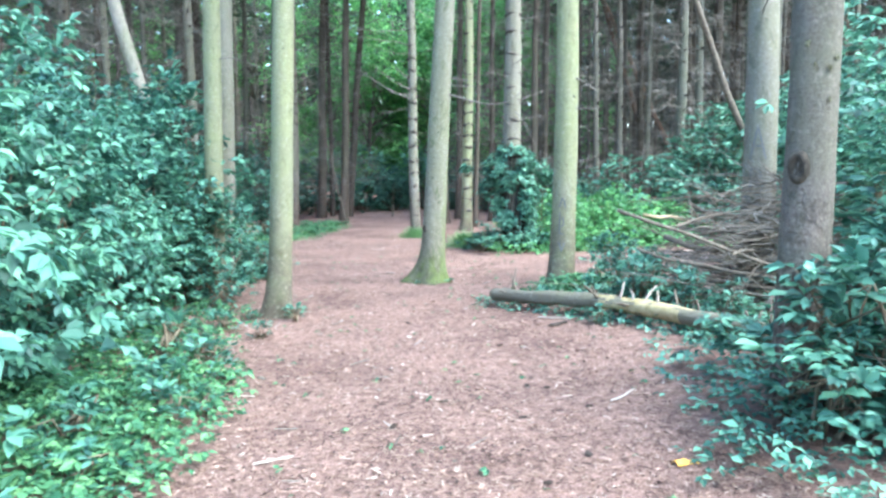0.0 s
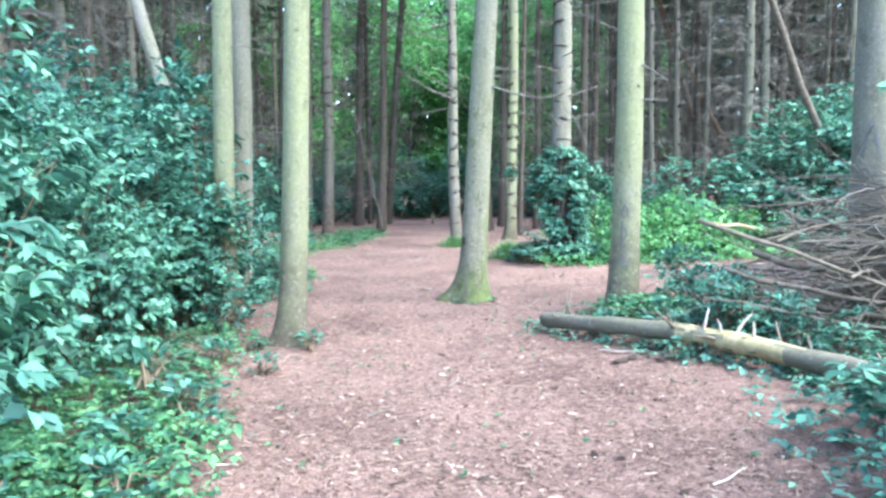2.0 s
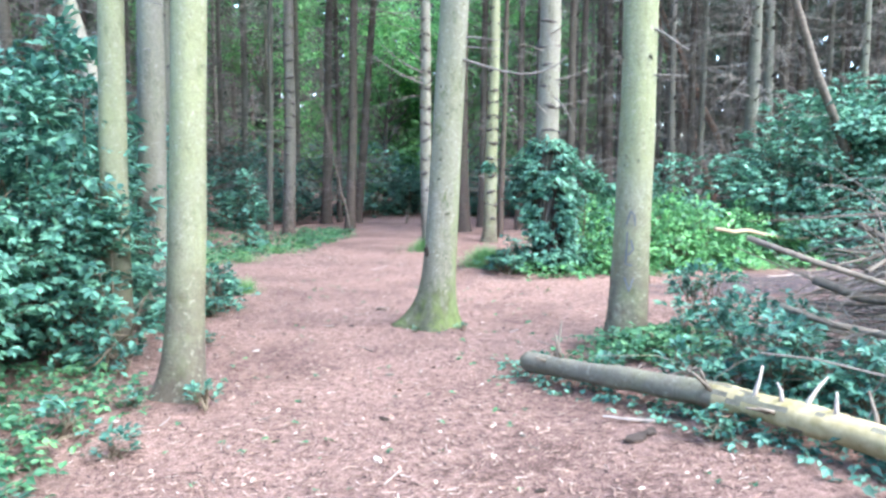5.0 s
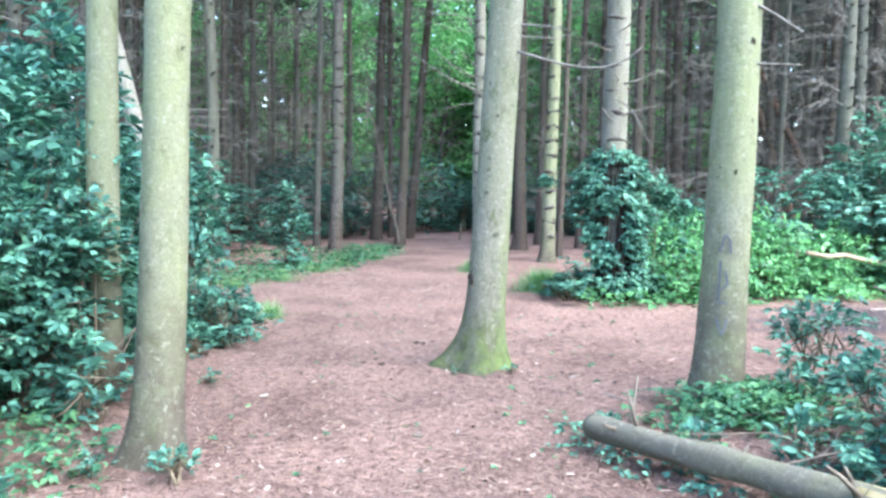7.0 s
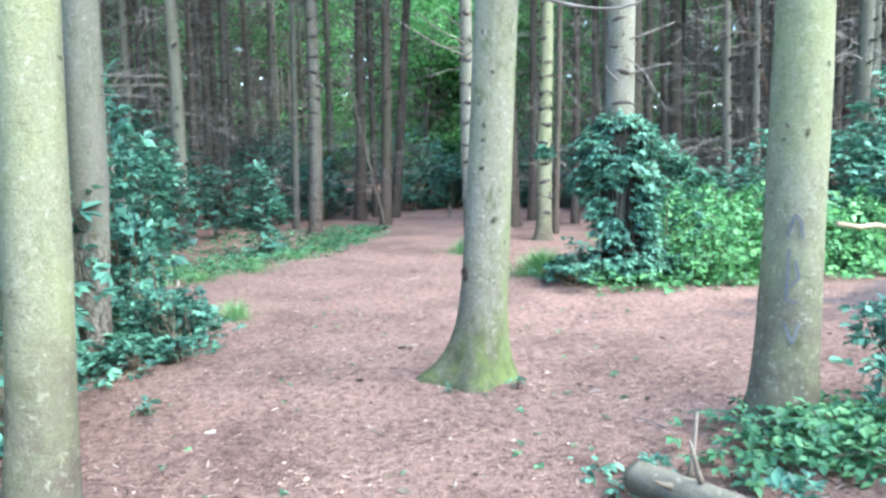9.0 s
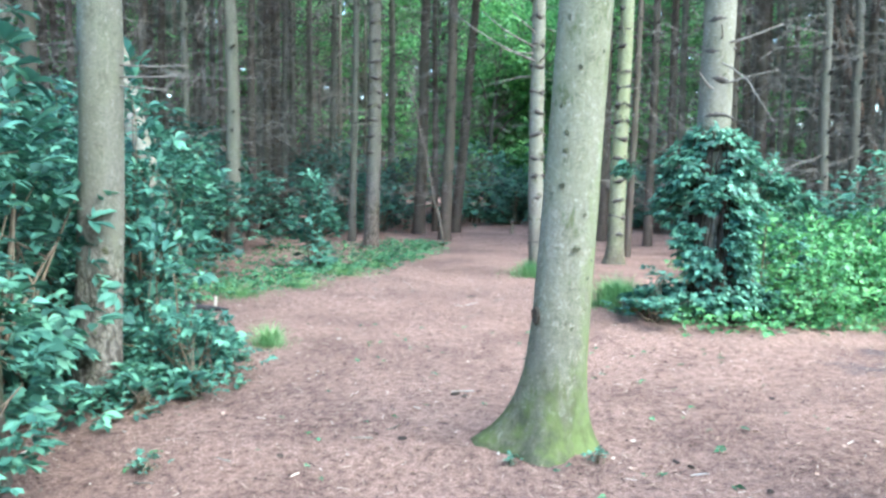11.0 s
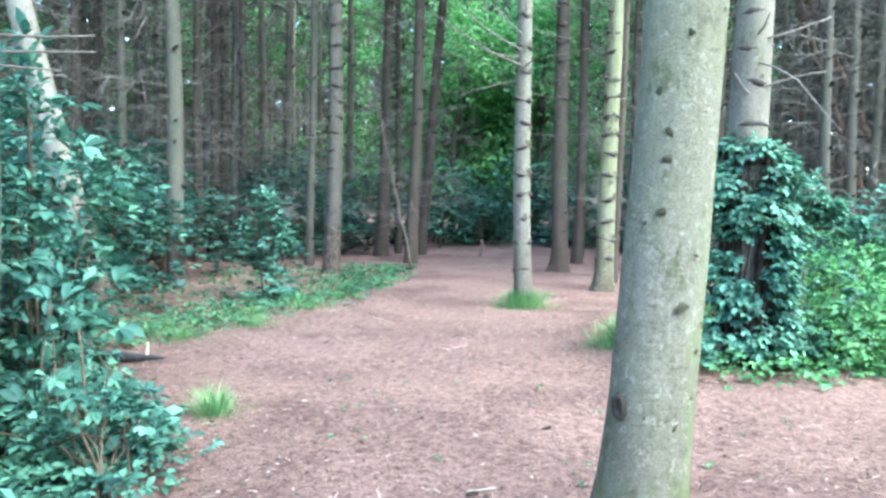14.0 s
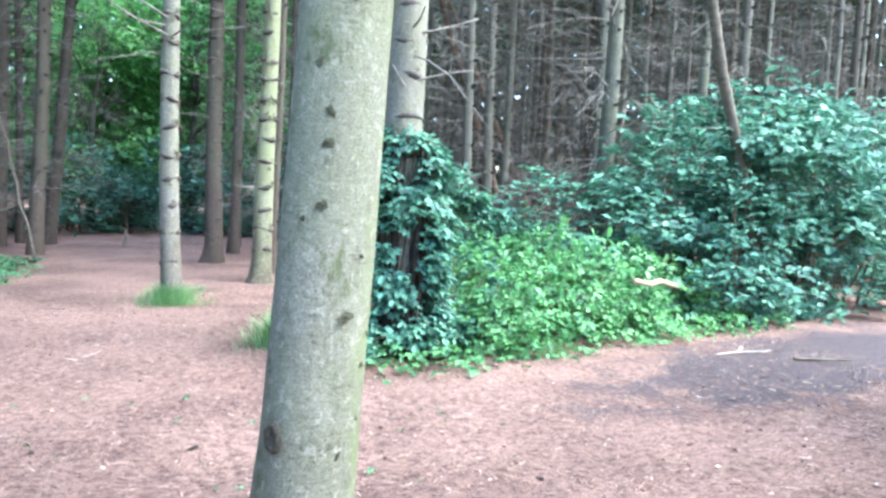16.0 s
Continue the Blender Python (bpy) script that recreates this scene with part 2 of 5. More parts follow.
def ground_material():
    k = Mat("forest_floor", 0.93, 0.12)
    pos = k.co
    fine = k.noise(62, 7, 0.78)
    clump = k.noise(17, 6, 0.72)
    fibre = k.noise(19, 5, 0.7, k.scaled(1.0, 0.45, 1.0))
    broad = k.noise(0.9, 5, 0.6)
    c = k.ramp(fine, (0.36, (0.054, 0.034, 0.029)), (0.45, (0.188, 0.117, 0.095)), (0.56, (0.300, 0.196, 0.161)), (0.68, (0.46, 0.332, 0.278)))
    c = k.mix(k.ramp(fibre, (0.42, (0, 0, 0)), (0.62, (0.4, 0.4, 0.4))), c, (0.350, 0.229, 0.188))
    c = k.mix(1.0, c, k.ramp(broad, (0.34, (0.72, 0.70, 0.71)), (0.48, (0.97, 0.96, 0.96)), (0.62, (1.16, 1.15, 1.14))), "MULTIPLY")
    c = k.mix(1.0, c, k.ramp(clump, (0.36, (0.58, 0.56, 0.55)), (0.50, (0.98, 0.97, 0.97)), (0.66, (1.22, 1.21, 1.20))), "MULTIPLY")
    # trodden wet soil by the side path
    at = k.put("Mapping", Vector=pos)
    at.vector_type = "TEXTURE"
    at.inputs["Location"].default_value = (7.0, 14.0, 0)
    at.inputs["Rotation"].default_value = (0, 0, radians(17))
    at.inputs["Scale"].default_value = (3.6, 1.15, 1000)
    le = k.n.new("ShaderNodeVectorMath")
    le.operation = "LENGTH"
    k.l.new(at.outputs[0], le.inputs[0])
    wet = k.math("ADD", le.outputs["Value"], k.math("MULTIPLY", k.math("SUBTRACT", k.noise(1.9, 7, 0.75), 0.5), 1.9))
    soak = k.ramp(wet, (0.62, (0.92, 0.92, 0.92)), (1.25, (0, 0, 0)))
    c = k.mix(soak, c, k.mix(k.ramp(fine, (0.4, (0, 0, 0)), (0.65, (1, 1, 1))), (0.050, 0.040, 0.045), (0.120, 0.096, 0.102)))
    k.l.new(k.ramp(soak, (0, (0.93, 0.93, 0.93)), (0.9, (0.55, 0.55, 0.55))), k.b.inputs["Roughness"])
    h = k.math("ADD", fine, k.math("MULTIPLY", k.noise(7, 4, 0.6), 1.2))
    return k.color(c).bump(h, 0.9, 0.03).m


GROUND = ground_material()

# ---------------------------------------------------------------- mesh helpers
rng = np.random.default_rng(7)


def mesh_of(name, verts, faces, material, smooth=False):
    me = bpy.data.meshes.new(name)
    me.from_pydata([tuple(v) for v in np.asarray(verts, float).tolist()], [], [tuple(f) for f in faces])
    me.materials.append(material)
    if smooth:
        me.polygons.foreach_set("use_smooth", [True] * len(me.polygons))
    me.update()
    return me


def part(name, me, parent, label="", m=None):
    ob = new(name, me)
    ob.parent = parent
    if m is not None:
        ob.matrix_local = m
    return tagged(ob, label) if label else ob


def unit(v):
    return v / np.maximum(np.linalg.norm(v, axis=-1, keepdims=True), 1e-9)


LEAF_PLAIN = (np.array([(0, 0, 0), (.42, -.5, .06), (1, 0, -.14), (.42, .5, .06), (.45, 0, -.05)]),
              [(0, 4, 1), (4, 2, 1), (0, 3, 4), (3, 2, 4)])
LEAF_OVAL = (np.array([(0, 0, 0), (.30, -.34, .05), (.66, -.47, .03), (1, 0, -.15), (.66, .47, .03), (.30, .34, .05), (.52, 0, -.05)]),
             [(0, 6, 1), (1, 6, 2), (2, 6, 3), (3, 6, 4), (4, 6, 5), (5, 6, 0)])
BLADE = (np.array([(0, -.5, 0), (0, .5, 0), (.55, -.4, .03), (.55, .4, .03), (1, 0, -.1)]), [(0, 2, 3, 1), (2, 4, 3)])
DIAMOND = (np.array([(0, 0, 0), (.45, -.5, .03), (1, 0, -.12), (.45, .5, .03)]), [(0, 2, 1), (0, 3, 2)])
SLIVER = (np.array([(0, -.5, 0), (0, .5, 0), (1, .3, 0), (1, -.3, 0)]), [(0, 3, 2, 1)])


def leaves(pos, way, up, length, width, shape=LEAF_PLAIN):
    """Many leaves as one set of vertices and faces; width is a share of the length."""
    way = unit(way)
    side = unit(np.cross(way, up))
    nor = np.cross(side, way)
    tp, tf = shape
    L = np.asarray(length)[:, None, None]
    v = pos[:, None, :] + L * (tp[None, :, 0:1] * way[:, None, :] + width * tp[None, :, 1:2] * side[:, None, :] + tp[None, :, 2:3] * nor[:, None, :])
    k = len(tp)
    faces = [tuple(i * k + j for j in f) for i in range(len(pos)) for f in tf]
    return v.reshape(-1, 3), faces


def sprigs(pos, way, up, rachis, leaf, pairs=2, width=0.52, shape=LEAF_PLAIN, r=rng):
    """Compound leaves: pairs of leaflets along a stalk and one at its tip."""
    way = unit(way)
    side = unit(np.cross(way, up))
    P, W, U, L = [], [], [], []
    n = len(pos)
    for i in range(pairs):
        u = 0.35 + 0.55 * i / max(1, pairs - 1) if pairs > 1 else 0.55
        for sgn in (-1, 1):
            P.append(pos + way * (rachis * u)[:, None])
            W.append(way * 0.55 + side * sgn * 0.9 + r.normal(0, .14, (n, 3)) - np.array([0, 0, .18]))
            U.append(up + r.normal(0, .22, (n, 3)))
            L.append(leaf * r.uniform(.8, 1.05, n))
    P.append(pos + way * (rachis * 0.95)[:, None])
    W.append(way + r.normal(0, .12, (n, 3)) - np.array([0, 0, .22]))
    U.append(up + r.normal(0, .2, (n, 3)))
    L.append(leaf * r.uniform(1.0, 1.25, n))
    return leaves(np.concatenate(P), np.concatenate(W), np.concatenate(U), np.concatenate(L), width, shape)


def palms(pos, way, up, stalk, leaf, fingers=5, width=0.5, shape=LEAF_OVAL, r=rng):
    """Hand-shaped leaves: leaflets spread like fingers from the end of a stalk."""
    way = unit(way)
    side = unit(np.cross(way, up))
    n = len(pos)
    P, W, U, L = [], [], [], []
    for i in range(fingers):
        a = (i / (fingers - 1) - .5) * 2.7
        P.append(pos + way * stalk[:, None] + r.normal(0, .006, (n, 3)))
        W.append(way * math.cos(a) + side * math.sin(a) + r.normal(0, .12, (n, 3)) - np.array([0, 0, .14]) * r.uniform(.3, 1.8, n)[:, None])
        U.append(up + r.normal(0, .2, (n, 3)))
        L.append(leaf * (1 - .16 * abs(a)) * r.uniform(.88, 1.1, n))
    return leaves(np.concatenate(P), np.concatenate(W), np.concatenate(U), np.concatenate(L), width, shape)


def tubes(lines, sides=4):
    """Tapered tubes: lines of (points, radii)."""
    V, F = [], []
    for pts, rad in lines:
        pts = np.asarray(pts, float)
        start = len(V)
        for i, p in enumerate(pts):
            d = pts[min(i + 1, len(pts) - 1)] - pts[max(i - 1, 0)]
            d = d / max(np.linalg.norm(d), 1e-9)
            a = np.cross(d, (0.3, 0.2, 1.0) if abs(d[2]) < 0.9 else (1.0, 0.1, 0.0))
            a /= np.linalg.norm(a)
            b = np.cross(d, a)
            for k in range(sides):
                w = 2 * math.pi * k / sides
                V.append(p + rad[i] * (math.cos(w) * a + math.sin(w) * b))
        for i in range(len(pts) - 1):
            for k in range(sides):
                q = start + i * sides
                F.append((q + k, q + (k + 1) % sides, q + sides + (k + 1) % sides, q + sides + k))
        F.append(tuple(start + k for k in reversed(range(sides))))
        F.append(tuple(start + (len(pts) - 1) * sides + k for k in range(sides)))
    return V, F


def bent(p, way, length, n=4, wander=0.12, sag=0.0, r=rng):
    """A crooked line from p."""
    p = np.asarray(p, float)
    way = unit(np.asarray(way, float))
    pts = [p]
    for _ in range(n):
        way = unit(way + r.normal(0, wander, 3) + np.array([0, 0, sag]))
        pts.append(pts[-1] + way * length / n)
    return np.array(pts)


def smooth(x, a, b):
    t = min(1.0, max(0.0, (x - a) / (b - a)))
    return t * t * (3 - 2 * t)


def rise(x, y):
    """Height of the forest floor."""
    bank = 0.14 * smooth(x, 1.3, 2.9) * (1 - smooth(y, 10.0, 12.8))
    hum = 0.035 * noise.noise(Vector((x * 0.5, y * 0.5, 0))) + 0.012 * noise.noise(Vector((x * 2.3, y * 2.3, 4)))
    return bank + hum * (1 - smooth(max(abs(x), abs(y - 15)), 30, 60))


# ---------------------------------------------------------------- ground
def build_ground():
    def axis(lo, hi, a, b, step, far):
        inner = list(np.arange(a, b + 1e-6, step))
        left = [a - (a - lo) * (i / 14) ** 2.2 for i in range(14, 0, -1)]
        right = [b + (hi - b) * (i / 14) ** 2.2 for i in range(1, 15)]
        return left + inner + right
    xs = axis(-400, 400, -7, 13, 0.2, 1)
    ys = axis(-400, 400, 0, 30, 0.2, 1)
    V = [(x, y, rise(x, y)) for y in ys for x in xs]
    w = len(xs)
    F = [(j * w + i, j * w + i + 1, (j + 1) * w + i + 1, (j + 1) * w + i) for j in range(len(ys) - 1) for i in range(w - 1)]
    tagged(new("ground", mesh_of("ground", V, F, GROUND, True)), "reddish brown forest floor strewn with spruce needles", "ground", kind="structure")


build_ground()


# ---------------------------------------------------------------- trees
def trunk_mesh(name, dia, height, lean, material, flare=0.45, seed=0, sides=24, roots=(), rings=46, curve=0.0, whorl=0.0):
    """A tapered, slightly crooked trunk whose foot spreads into roots. Roots: (angle, reach)."""
    r = np.random.default_rng(seed)
    ph = r.uniform(0, 6.28, 6)
    nodes = np.cumsum(r.uniform(.28, .46, 40)) + .2
    V, F = [], []
    for i in range(rings):
        u = i / (rings - 1)
        z = -0.12 + (height + 0.12) * u ** 1.9
        base = dia / 2 * (1 - 0.82 * max(0, z) / height)
        cx, cy = axis_at(lean, z, curve)
        cx += 0.012 * math.sin(z * 1.3 + ph[0])
        cy += 0.012 * math.sin(z * 1.1 + ph[1])
        spread = math.exp(-max(z, 0) / 0.16)
        wide = math.exp(-max(z, 0) / 0.5)
        knuckle = whorl * float(np.exp(-((z - nodes) / .045) ** 2).max())
        for k in range(sides):
            a = 2 * math.pi * k / sides
            g = 1 + 0.022 * math.sin(3 * a + ph[2] + z) + 0.016 * math.sin(5 * a + ph[3] - 2 * z) + 0.012 * math.sin(2 * a + 5 * z + ph[4])
            g += flare * (0.50 * spread * (0.75 + 0.35 * math.sin(4 * a + ph[5])) + 0.15 * wide)
            g += 0.10 * spread * math.sin(7 * a + ph[1]) * flare + 0.02 * wide * math.sin(11 * a + ph[0])
            g += knuckle * (.7 + .5 * math.sin(4 * a + 9 * ph[3] + z)) + .010 * noise.noise(Vector((math.cos(a) * 3, math.sin(a) * 3, z * 4 + ph[0])))
            for ang, reach in roots:
                d = math.cos(a - ang)
                if d > 0:
                    g += reach * d ** (4 + 3 * reach) * (spread + 0.12 * wide)
            V.append((cx + base * g * math.cos(a), cy + base * g * math.sin(a), z))
    for i in range(rings - 1):
        for k in range(sides):
            q = i * sides
            F.append((q + k, q + (k + 1) % sides, q + sides + (k + 1) % sides, q + sides + k))
    F.append(tuple((rings - 1) * sides + k for k in range(sides)))
    return mesh_of(name, V, F, material, True)


def axis_at(lean, z, curve=0.0):
    z = max(z, 0)
    s = 5 * (1 - math.exp(-z / 5)) if z > 0 else 0
    return lean[0] * s + curve * math.sin(min(z, 6) * 0.5), lean[1] * s


def stub_mesh(seed):
    """The ragged collar and broken end of a lost branch."""
    r = np.random.default_rng(seed)
    V, F = [], []
    n = 9
    prof = ((1.7, -0.35), (1.15, 0.10), (0.75, 0.28), (0.45, .6 + r.uniform(0, .7)), (0.2, .8 + r.uniform(0, 1.0)))
    ragged = r.uniform(.65, 1.35, n)
    for i, (rad, h) in enumerate(prof):
        for k in range(n):
            a = 2 * math.pi * k / n
            g = rad * (ragged[k] if i < 2 else r.uniform(.8, 1.2))
            V.append((g * math.cos(a) * 1.15 + .12 * i, g * .95 * math.sin(a), h + r.normal(0, .06)))
    for i in range(len(prof) - 1):
        for k in range(n):
            F.append((i * n + k, i * n + (k + 1) % n, i * n + n + (k + 1) % n, i * n + n + k))
    F.append(tuple(4 * n + k for k in range(n)))
    return mesh_of("branch_stub", V, F, KNOT, True)


STUBS = [stub_mesh(2000 + i) for i in range(5)]


def twig_lines(dia, height, lean, z0, z1, count, reach, r, curve=0.0, subs=3, thick=1.0):
    lines = []
    for i in range(count):
        z = z0 + (z1 - z0) * (i + r.uniform(0, 1)) / count
        a = r.uniform(0, 2 * math.pi)
        cx, cy = axis_at(lean, z, curve)
        rad = dia / 2 * (1 - 0.82 * z / height)
        length = reach * r.uniform(0.35, 1.15)
        pts = bent((cx + rad * .7 * math.cos(a), cy + rad * .7 * math.sin(a), z), (math.cos(a), math.sin(a), r.uniform(-.25, .25)), length, 4, .1, r.uniform(-.07, .06), r)
        w = thick * r.uniform(.006, .011)
        lines.append((pts, np.linspace(w, w * .3, len(pts))))
        for _ in range(subs):
            j = r.integers(1, 4)
            d = pts[j + 1] - pts[j]
            sub = bent(pts[j], d / np.linalg.norm(d) + r.normal(0, .55, 3), length * r.uniform(.25, .5), 2, .1, 0, r)
            lines.append((sub, np.linspace(w * .5, w * .2, 3)))
    return lines


def crown_mesh(name, dia, height, lean, z0, seed, count=520, reach=2.0):
    """Drooping needle sprays in tiers round the upper stem."""
    r = np.random.default_rng(seed)
    n = count
    z = z0 + (height - z0) * r.uniform(0, 1, n) ** 1.25
    tier = np.round(z / 0.55) * 0.55 + r.normal(0, .1, n)
    a = np.round(r.uniform(0, 6.28, n) / .5) * .5 + tier * 2.1 + r.normal(0, .16, n)
    maxr = reach * (1 - (tier - z0) / (height - z0 + 1.2)) + 0.2
    rad = maxr * r.uniform(0.12, 1.0, n) ** 0.7
    ax = np.array([axis_at(lean, t) for t in tier])
    pos = np.stack([ax[:, 0] + rad * np.cos(a), ax[:, 1] + rad * np.sin(a), tier - 0.22 * rad ** 1.2 + r.normal(0, .06, n)], 1)
    way = np.stack([np.cos(a), np.sin(a), np.full(n, -.45)], 1) + r.normal(0, .35, (n, 3))
    up = np.tile((0, 0, 1.0), (n, 1)) + r.normal(0, .3, (n, 3))
    P, W, U, L = [], [], [], []
    for off in (-.8, -.25, .3, .85):
        s = unit(np.cross(unit(way), up))
        P.append(pos)
        W.append(way + s * off + r.normal(0, .15, (n, 3)))
        U.append(up)
        L.append(r.uniform(.35, .75, n))
    v, f = leaves(np.concatenate(P), np.concatenate(W), np.concatenate(U), np.concatenate(L), .2, DIAMOND)
    return mesh_of(name, v, f, NEEDLE)


SPRUCE_CROWNS = [crown_mesh("crown", .3, 19, (0, 0), 10.5, 40 + i, 360, 1.6) for i in range(3)]


def near_spruce(x, y, dia, lean, material, label, seed, roots=(), flare=0.45, knots=60, z0=0.5, z1=5.5, twigs=10, tz=(2.6, 9), reach=.9, curve=0.0, height=19, ringed=1.0):
    """A single spruce seen close by, with every branch stub a piece of its own."""
    r = np.random.default_rng(seed)
    tree = new("spruce_tree")
    tree.location = (x, y, rise(x, y))
    tagged(tree, label, "tree", "spruce trees")
    trunk = part("trunk", trunk_mesh("trunk", dia / .93, height, lean, material, flare, seed, roots=roots, curve=curve, rings=150, whorl=.03 if ringed > 1 else .016), tree)
    i = 0
    z = z0
    while i < knots and z < z1:
        ring = int(r.integers(3, 6)) if ringed == 1 else int(r.integers(5, 8))
        for _ in range(ring):
            a = r.uniform(0, 2 * math.pi)
            zz = z + r.normal(0, .05)
            cx, cy = axis_at(lean, zz, curve)
            rad = dia / 2 / .93 * (1 - 0.82 * zz / height) * (1 + flare * .22 * math.exp(-zz / .5))
            s = r.uniform(.005, .0115) * ringed * (1 if ringed == 1 else .8)
            m = Matrix.Translation((cx + rad * math.cos(a), cy + rad * math.sin(a), zz)) @ Matrix.Rotation(a, 4, "Z") @ Matrix.Rotation(radians(90 + r.uniform(-18, 10)), 4, "Y") @ Matrix.Rotation(r.uniform(0, 6.28), 4, "Z") @ Matrix.Diagonal((s * r.uniform(.6, 1.3), s * r.uniform(.6, 1.3), s * r.uniform(.2, .5), 1))
            part("branch_stub", STUBS[i % 5], trunk, "", m)
            i += 1
        if ringed > 1:
            V, F = [], []
            cx, cy = axis_at(lean, z, curve)
            rad = dia / 2 / .93 * (1 - 0.82 * z / height) * 1.02
            ph = r.uniform(0, 6.28, 3)
            for k in range(18):
                a = 2 * math.pi * k / 18
                w = .015 + .012 * math.sin(3 * a + ph[0]) + .006 * math.sin(5 * a + ph[1])
                for b in (0, 1.57, 3.14, 4.71):
                    g = rad + w * .8 * math.cos(b)
                    V.append((cx + g * math.cos(a), cy + g * math.sin(a), z + .02 * math.sin(2 * a + ph[2]) + w * 1.5 * math.sin(b)))
            for k in range(18):
                for b in range(4):
                    q, t = k * 4, (k + 1) % 18 * 4
                    F.append((q + b, t + b, t + (b + 1) % 4, q + (b + 1) % 4))
            part("branch_whorl", mesh_of("branch_whorl", V, F, DARK_BOUGH, True), trunk)
        z += r.uniform(.12, .28) if ringed == 1 else r.uniform(.26, .42)
    if twigs:
        for pts, rad in twig_lines(dia, height, lean, tz[0], tz[1], twigs, reach, r, curve, 0, 1.2):
            v, f = tubes([(pts, rad)], 5)
            part("dead_branch", mesh_of("dead_branch", v, f, DEAD_TWIG), tree)
    m = Matrix.Translation((lean[0] * 5, lean[1] * 5, 0))
    part("crown", SPRUCE_CROWNS[seed % 3], tree, "dark green needles", m)
    return tree


EDGE = math.pi
TREE_A = near_spruce(-0.78, 8.42, .235, (.062, .015), BARK_GREEN, "tall spruce with pale green-grey trunk leaning slightly over the path", 11, ((EDGE, .55), (-.6, .25)), .5, 44)
TREE_B = near_spruce(0.955, 10.76, .292, (.088, 0), BARK_MOSSY, "knotty grey-green spruce with mossy spreading roots amid the path", 12, ((EDGE + .05, 1.45), (-1.62, 1.0), (-.15, .55), (-2.35, .35)), .3, 130, .35)
TREE_C = near_spruce(2.57, 9.58, .285, (.014, .0), BARK_GREEN, "straight pale green spruce trunk with faded blue scrawl", 13, ((2.6, .3),), .4, 40)
TREE_D = near_spruce(4.36, 8.13, .33, (-.012, .0), BARK_PALE, "grey spruce trunk marked with blue letters behind the brushwood", 14, (), .35, 22)
TREE_E = near_spruce(2.83, 4.42, .262, (.012, .0), BARK_GREY, "grey-brown spruce trunk with a bark wound beside the path", 15, ((3.6, .3),), .35, 14, 1.7)
TREE_F = near_spruce(-1.74, 9.80, .22, (.014, .0), BARK_GREEN, "slim spruce with yellow-green trunk rising out of elder leaves", 16, (), .35, 36)
TREE_G = near_spruce(-1.98, 11.20, .275, (.045, .0), BARK_SCALY, "grey spruce trunk with rough scaly foot among elder shrubs", 17, ((3.3, .3),), .5, 36)
TREE_H = near_spruce(0.93, 18.3, .22, (-.022, 0), BARK_PALE, "slim grey spruce with dark whorls and grass round its foot", 18, (), .45, 120, .5, 6.5, 16, (2.8, 7), 1.5, ringed=3.2)
TREE_J = near_spruce(2.30, 20.1, .265, (.022, 0), BARK_GREEN, "pale green spruce trunk with spreading foot beyond the ivy", 19, ((EDGE, .4),), .6, 110, .5, 6.5, 14, (2.2, 8), 1.2, ringed=3.0)
TREE_K = near_spruce(1.86, 22.9, .29, (-.012, 0), BARK_RED, "purplish brown spruce trunk at the end of the path", 20, ((EDGE, .5),), .6, 110, .5, 7, 14, (2.2, 8), 1.2, ringed=3.0)
TREE_L = near_spruce(-2.45, 22.0, .285, (.023, 0), BARK_GREY, "grey-green spruce trunk at the edge of the path", 21, (), .4, 120, .5, 6.5, 22, (1.8, 8), 1.3, ringed=3.4)
TREE_I = near_spruce(2.73, 14.92, .34, (.0, 0), BARK_PALE, "spruce trunk wrapped in leafy climbing shrub", 22, (), .3, 90, 1.8, 6, 14, (2.4, 7), 1.4, ringed=2.3)


def set_branch(tree, pts, w0, w1):
    """A dead branch at a known place, given in the world."""
    pts = np.array(pts, float) - np.array(tree.location)
    fine = []
    for p, q in zip(pts[:-1], pts[1:]):
        fine += [p, (p + q) / 2]
    fine = np.array(fine + [pts[-1]])
    fine[1:-1] = (fine[:-2] + 2 * fine[1:-1] + fine[2:]) / 4
    v, f = tubes([(fine, np.linspace(w0, w1, len(fine)))], 6)
    part("dead_branch", mesh_of("dead_branch", v, f, DEAD_TWIG, True), tree)


set_branch(TREE_B, ((1.12, 10.72, 2.62), (1.27, 10.66, 2.57), (1.61, 10.62, 2.46), (1.88, 10.6, 2.43), (2.1, 10.6, 2.51), (2.2, 10.6, 2.61)), .014, .006)
set_branch(TREE_B, ((1.12, 10.72, 2.74), (1.27, 10.7, 2.70), (1.6, 10.66, 2.68)), .010, .004)
set_branch(TREE_H, ((.9, 18.25, 3.2), (.75, 18.2, 3.25), (.3, 18.1, 3.43), (-.36, 18.0, 3.87)), .018, .007)
set_branch(TREE_H, ((.9, 18.25, 3.4), (.72, 18.2, 3.48), (.38, 18.1, 3.64), (.06, 18.0, 3.91)), .016, .007)
set_branch(TREE_H, ((.9, 18.25, 3.6), (.72, 18.2, 3.72), (.48, 18.1, 3.94)), .014, .007)
set_branch(TREE_I, ((2.7, 14.8, 2.45), (2.84, 14.75, 2.49), (3.07, 14.7, 2.56), (3.24, 14.6, 2.58)), .014, .006)
set_branch(TREE_I, ((2.7, 14.8, 2.88), (2.9, 14.75, 2.9), (3.09, 14.7, 2.97), (3.3, 14.7, 3.05)), .014, .006)
set_branch(TREE_I, ((2.7, 14.8, 2.4), (2.59, 14.7, 2.45), (2.5, 14.65, 2.57)), .014, .007)
set_branch(TREE_C, ((2.6, 9.5, 2.7), (2.75, 9.5, 2.64), (2.87, 9.48, 2.55), (2.96, 9.46, 2.49)), .012, .007)
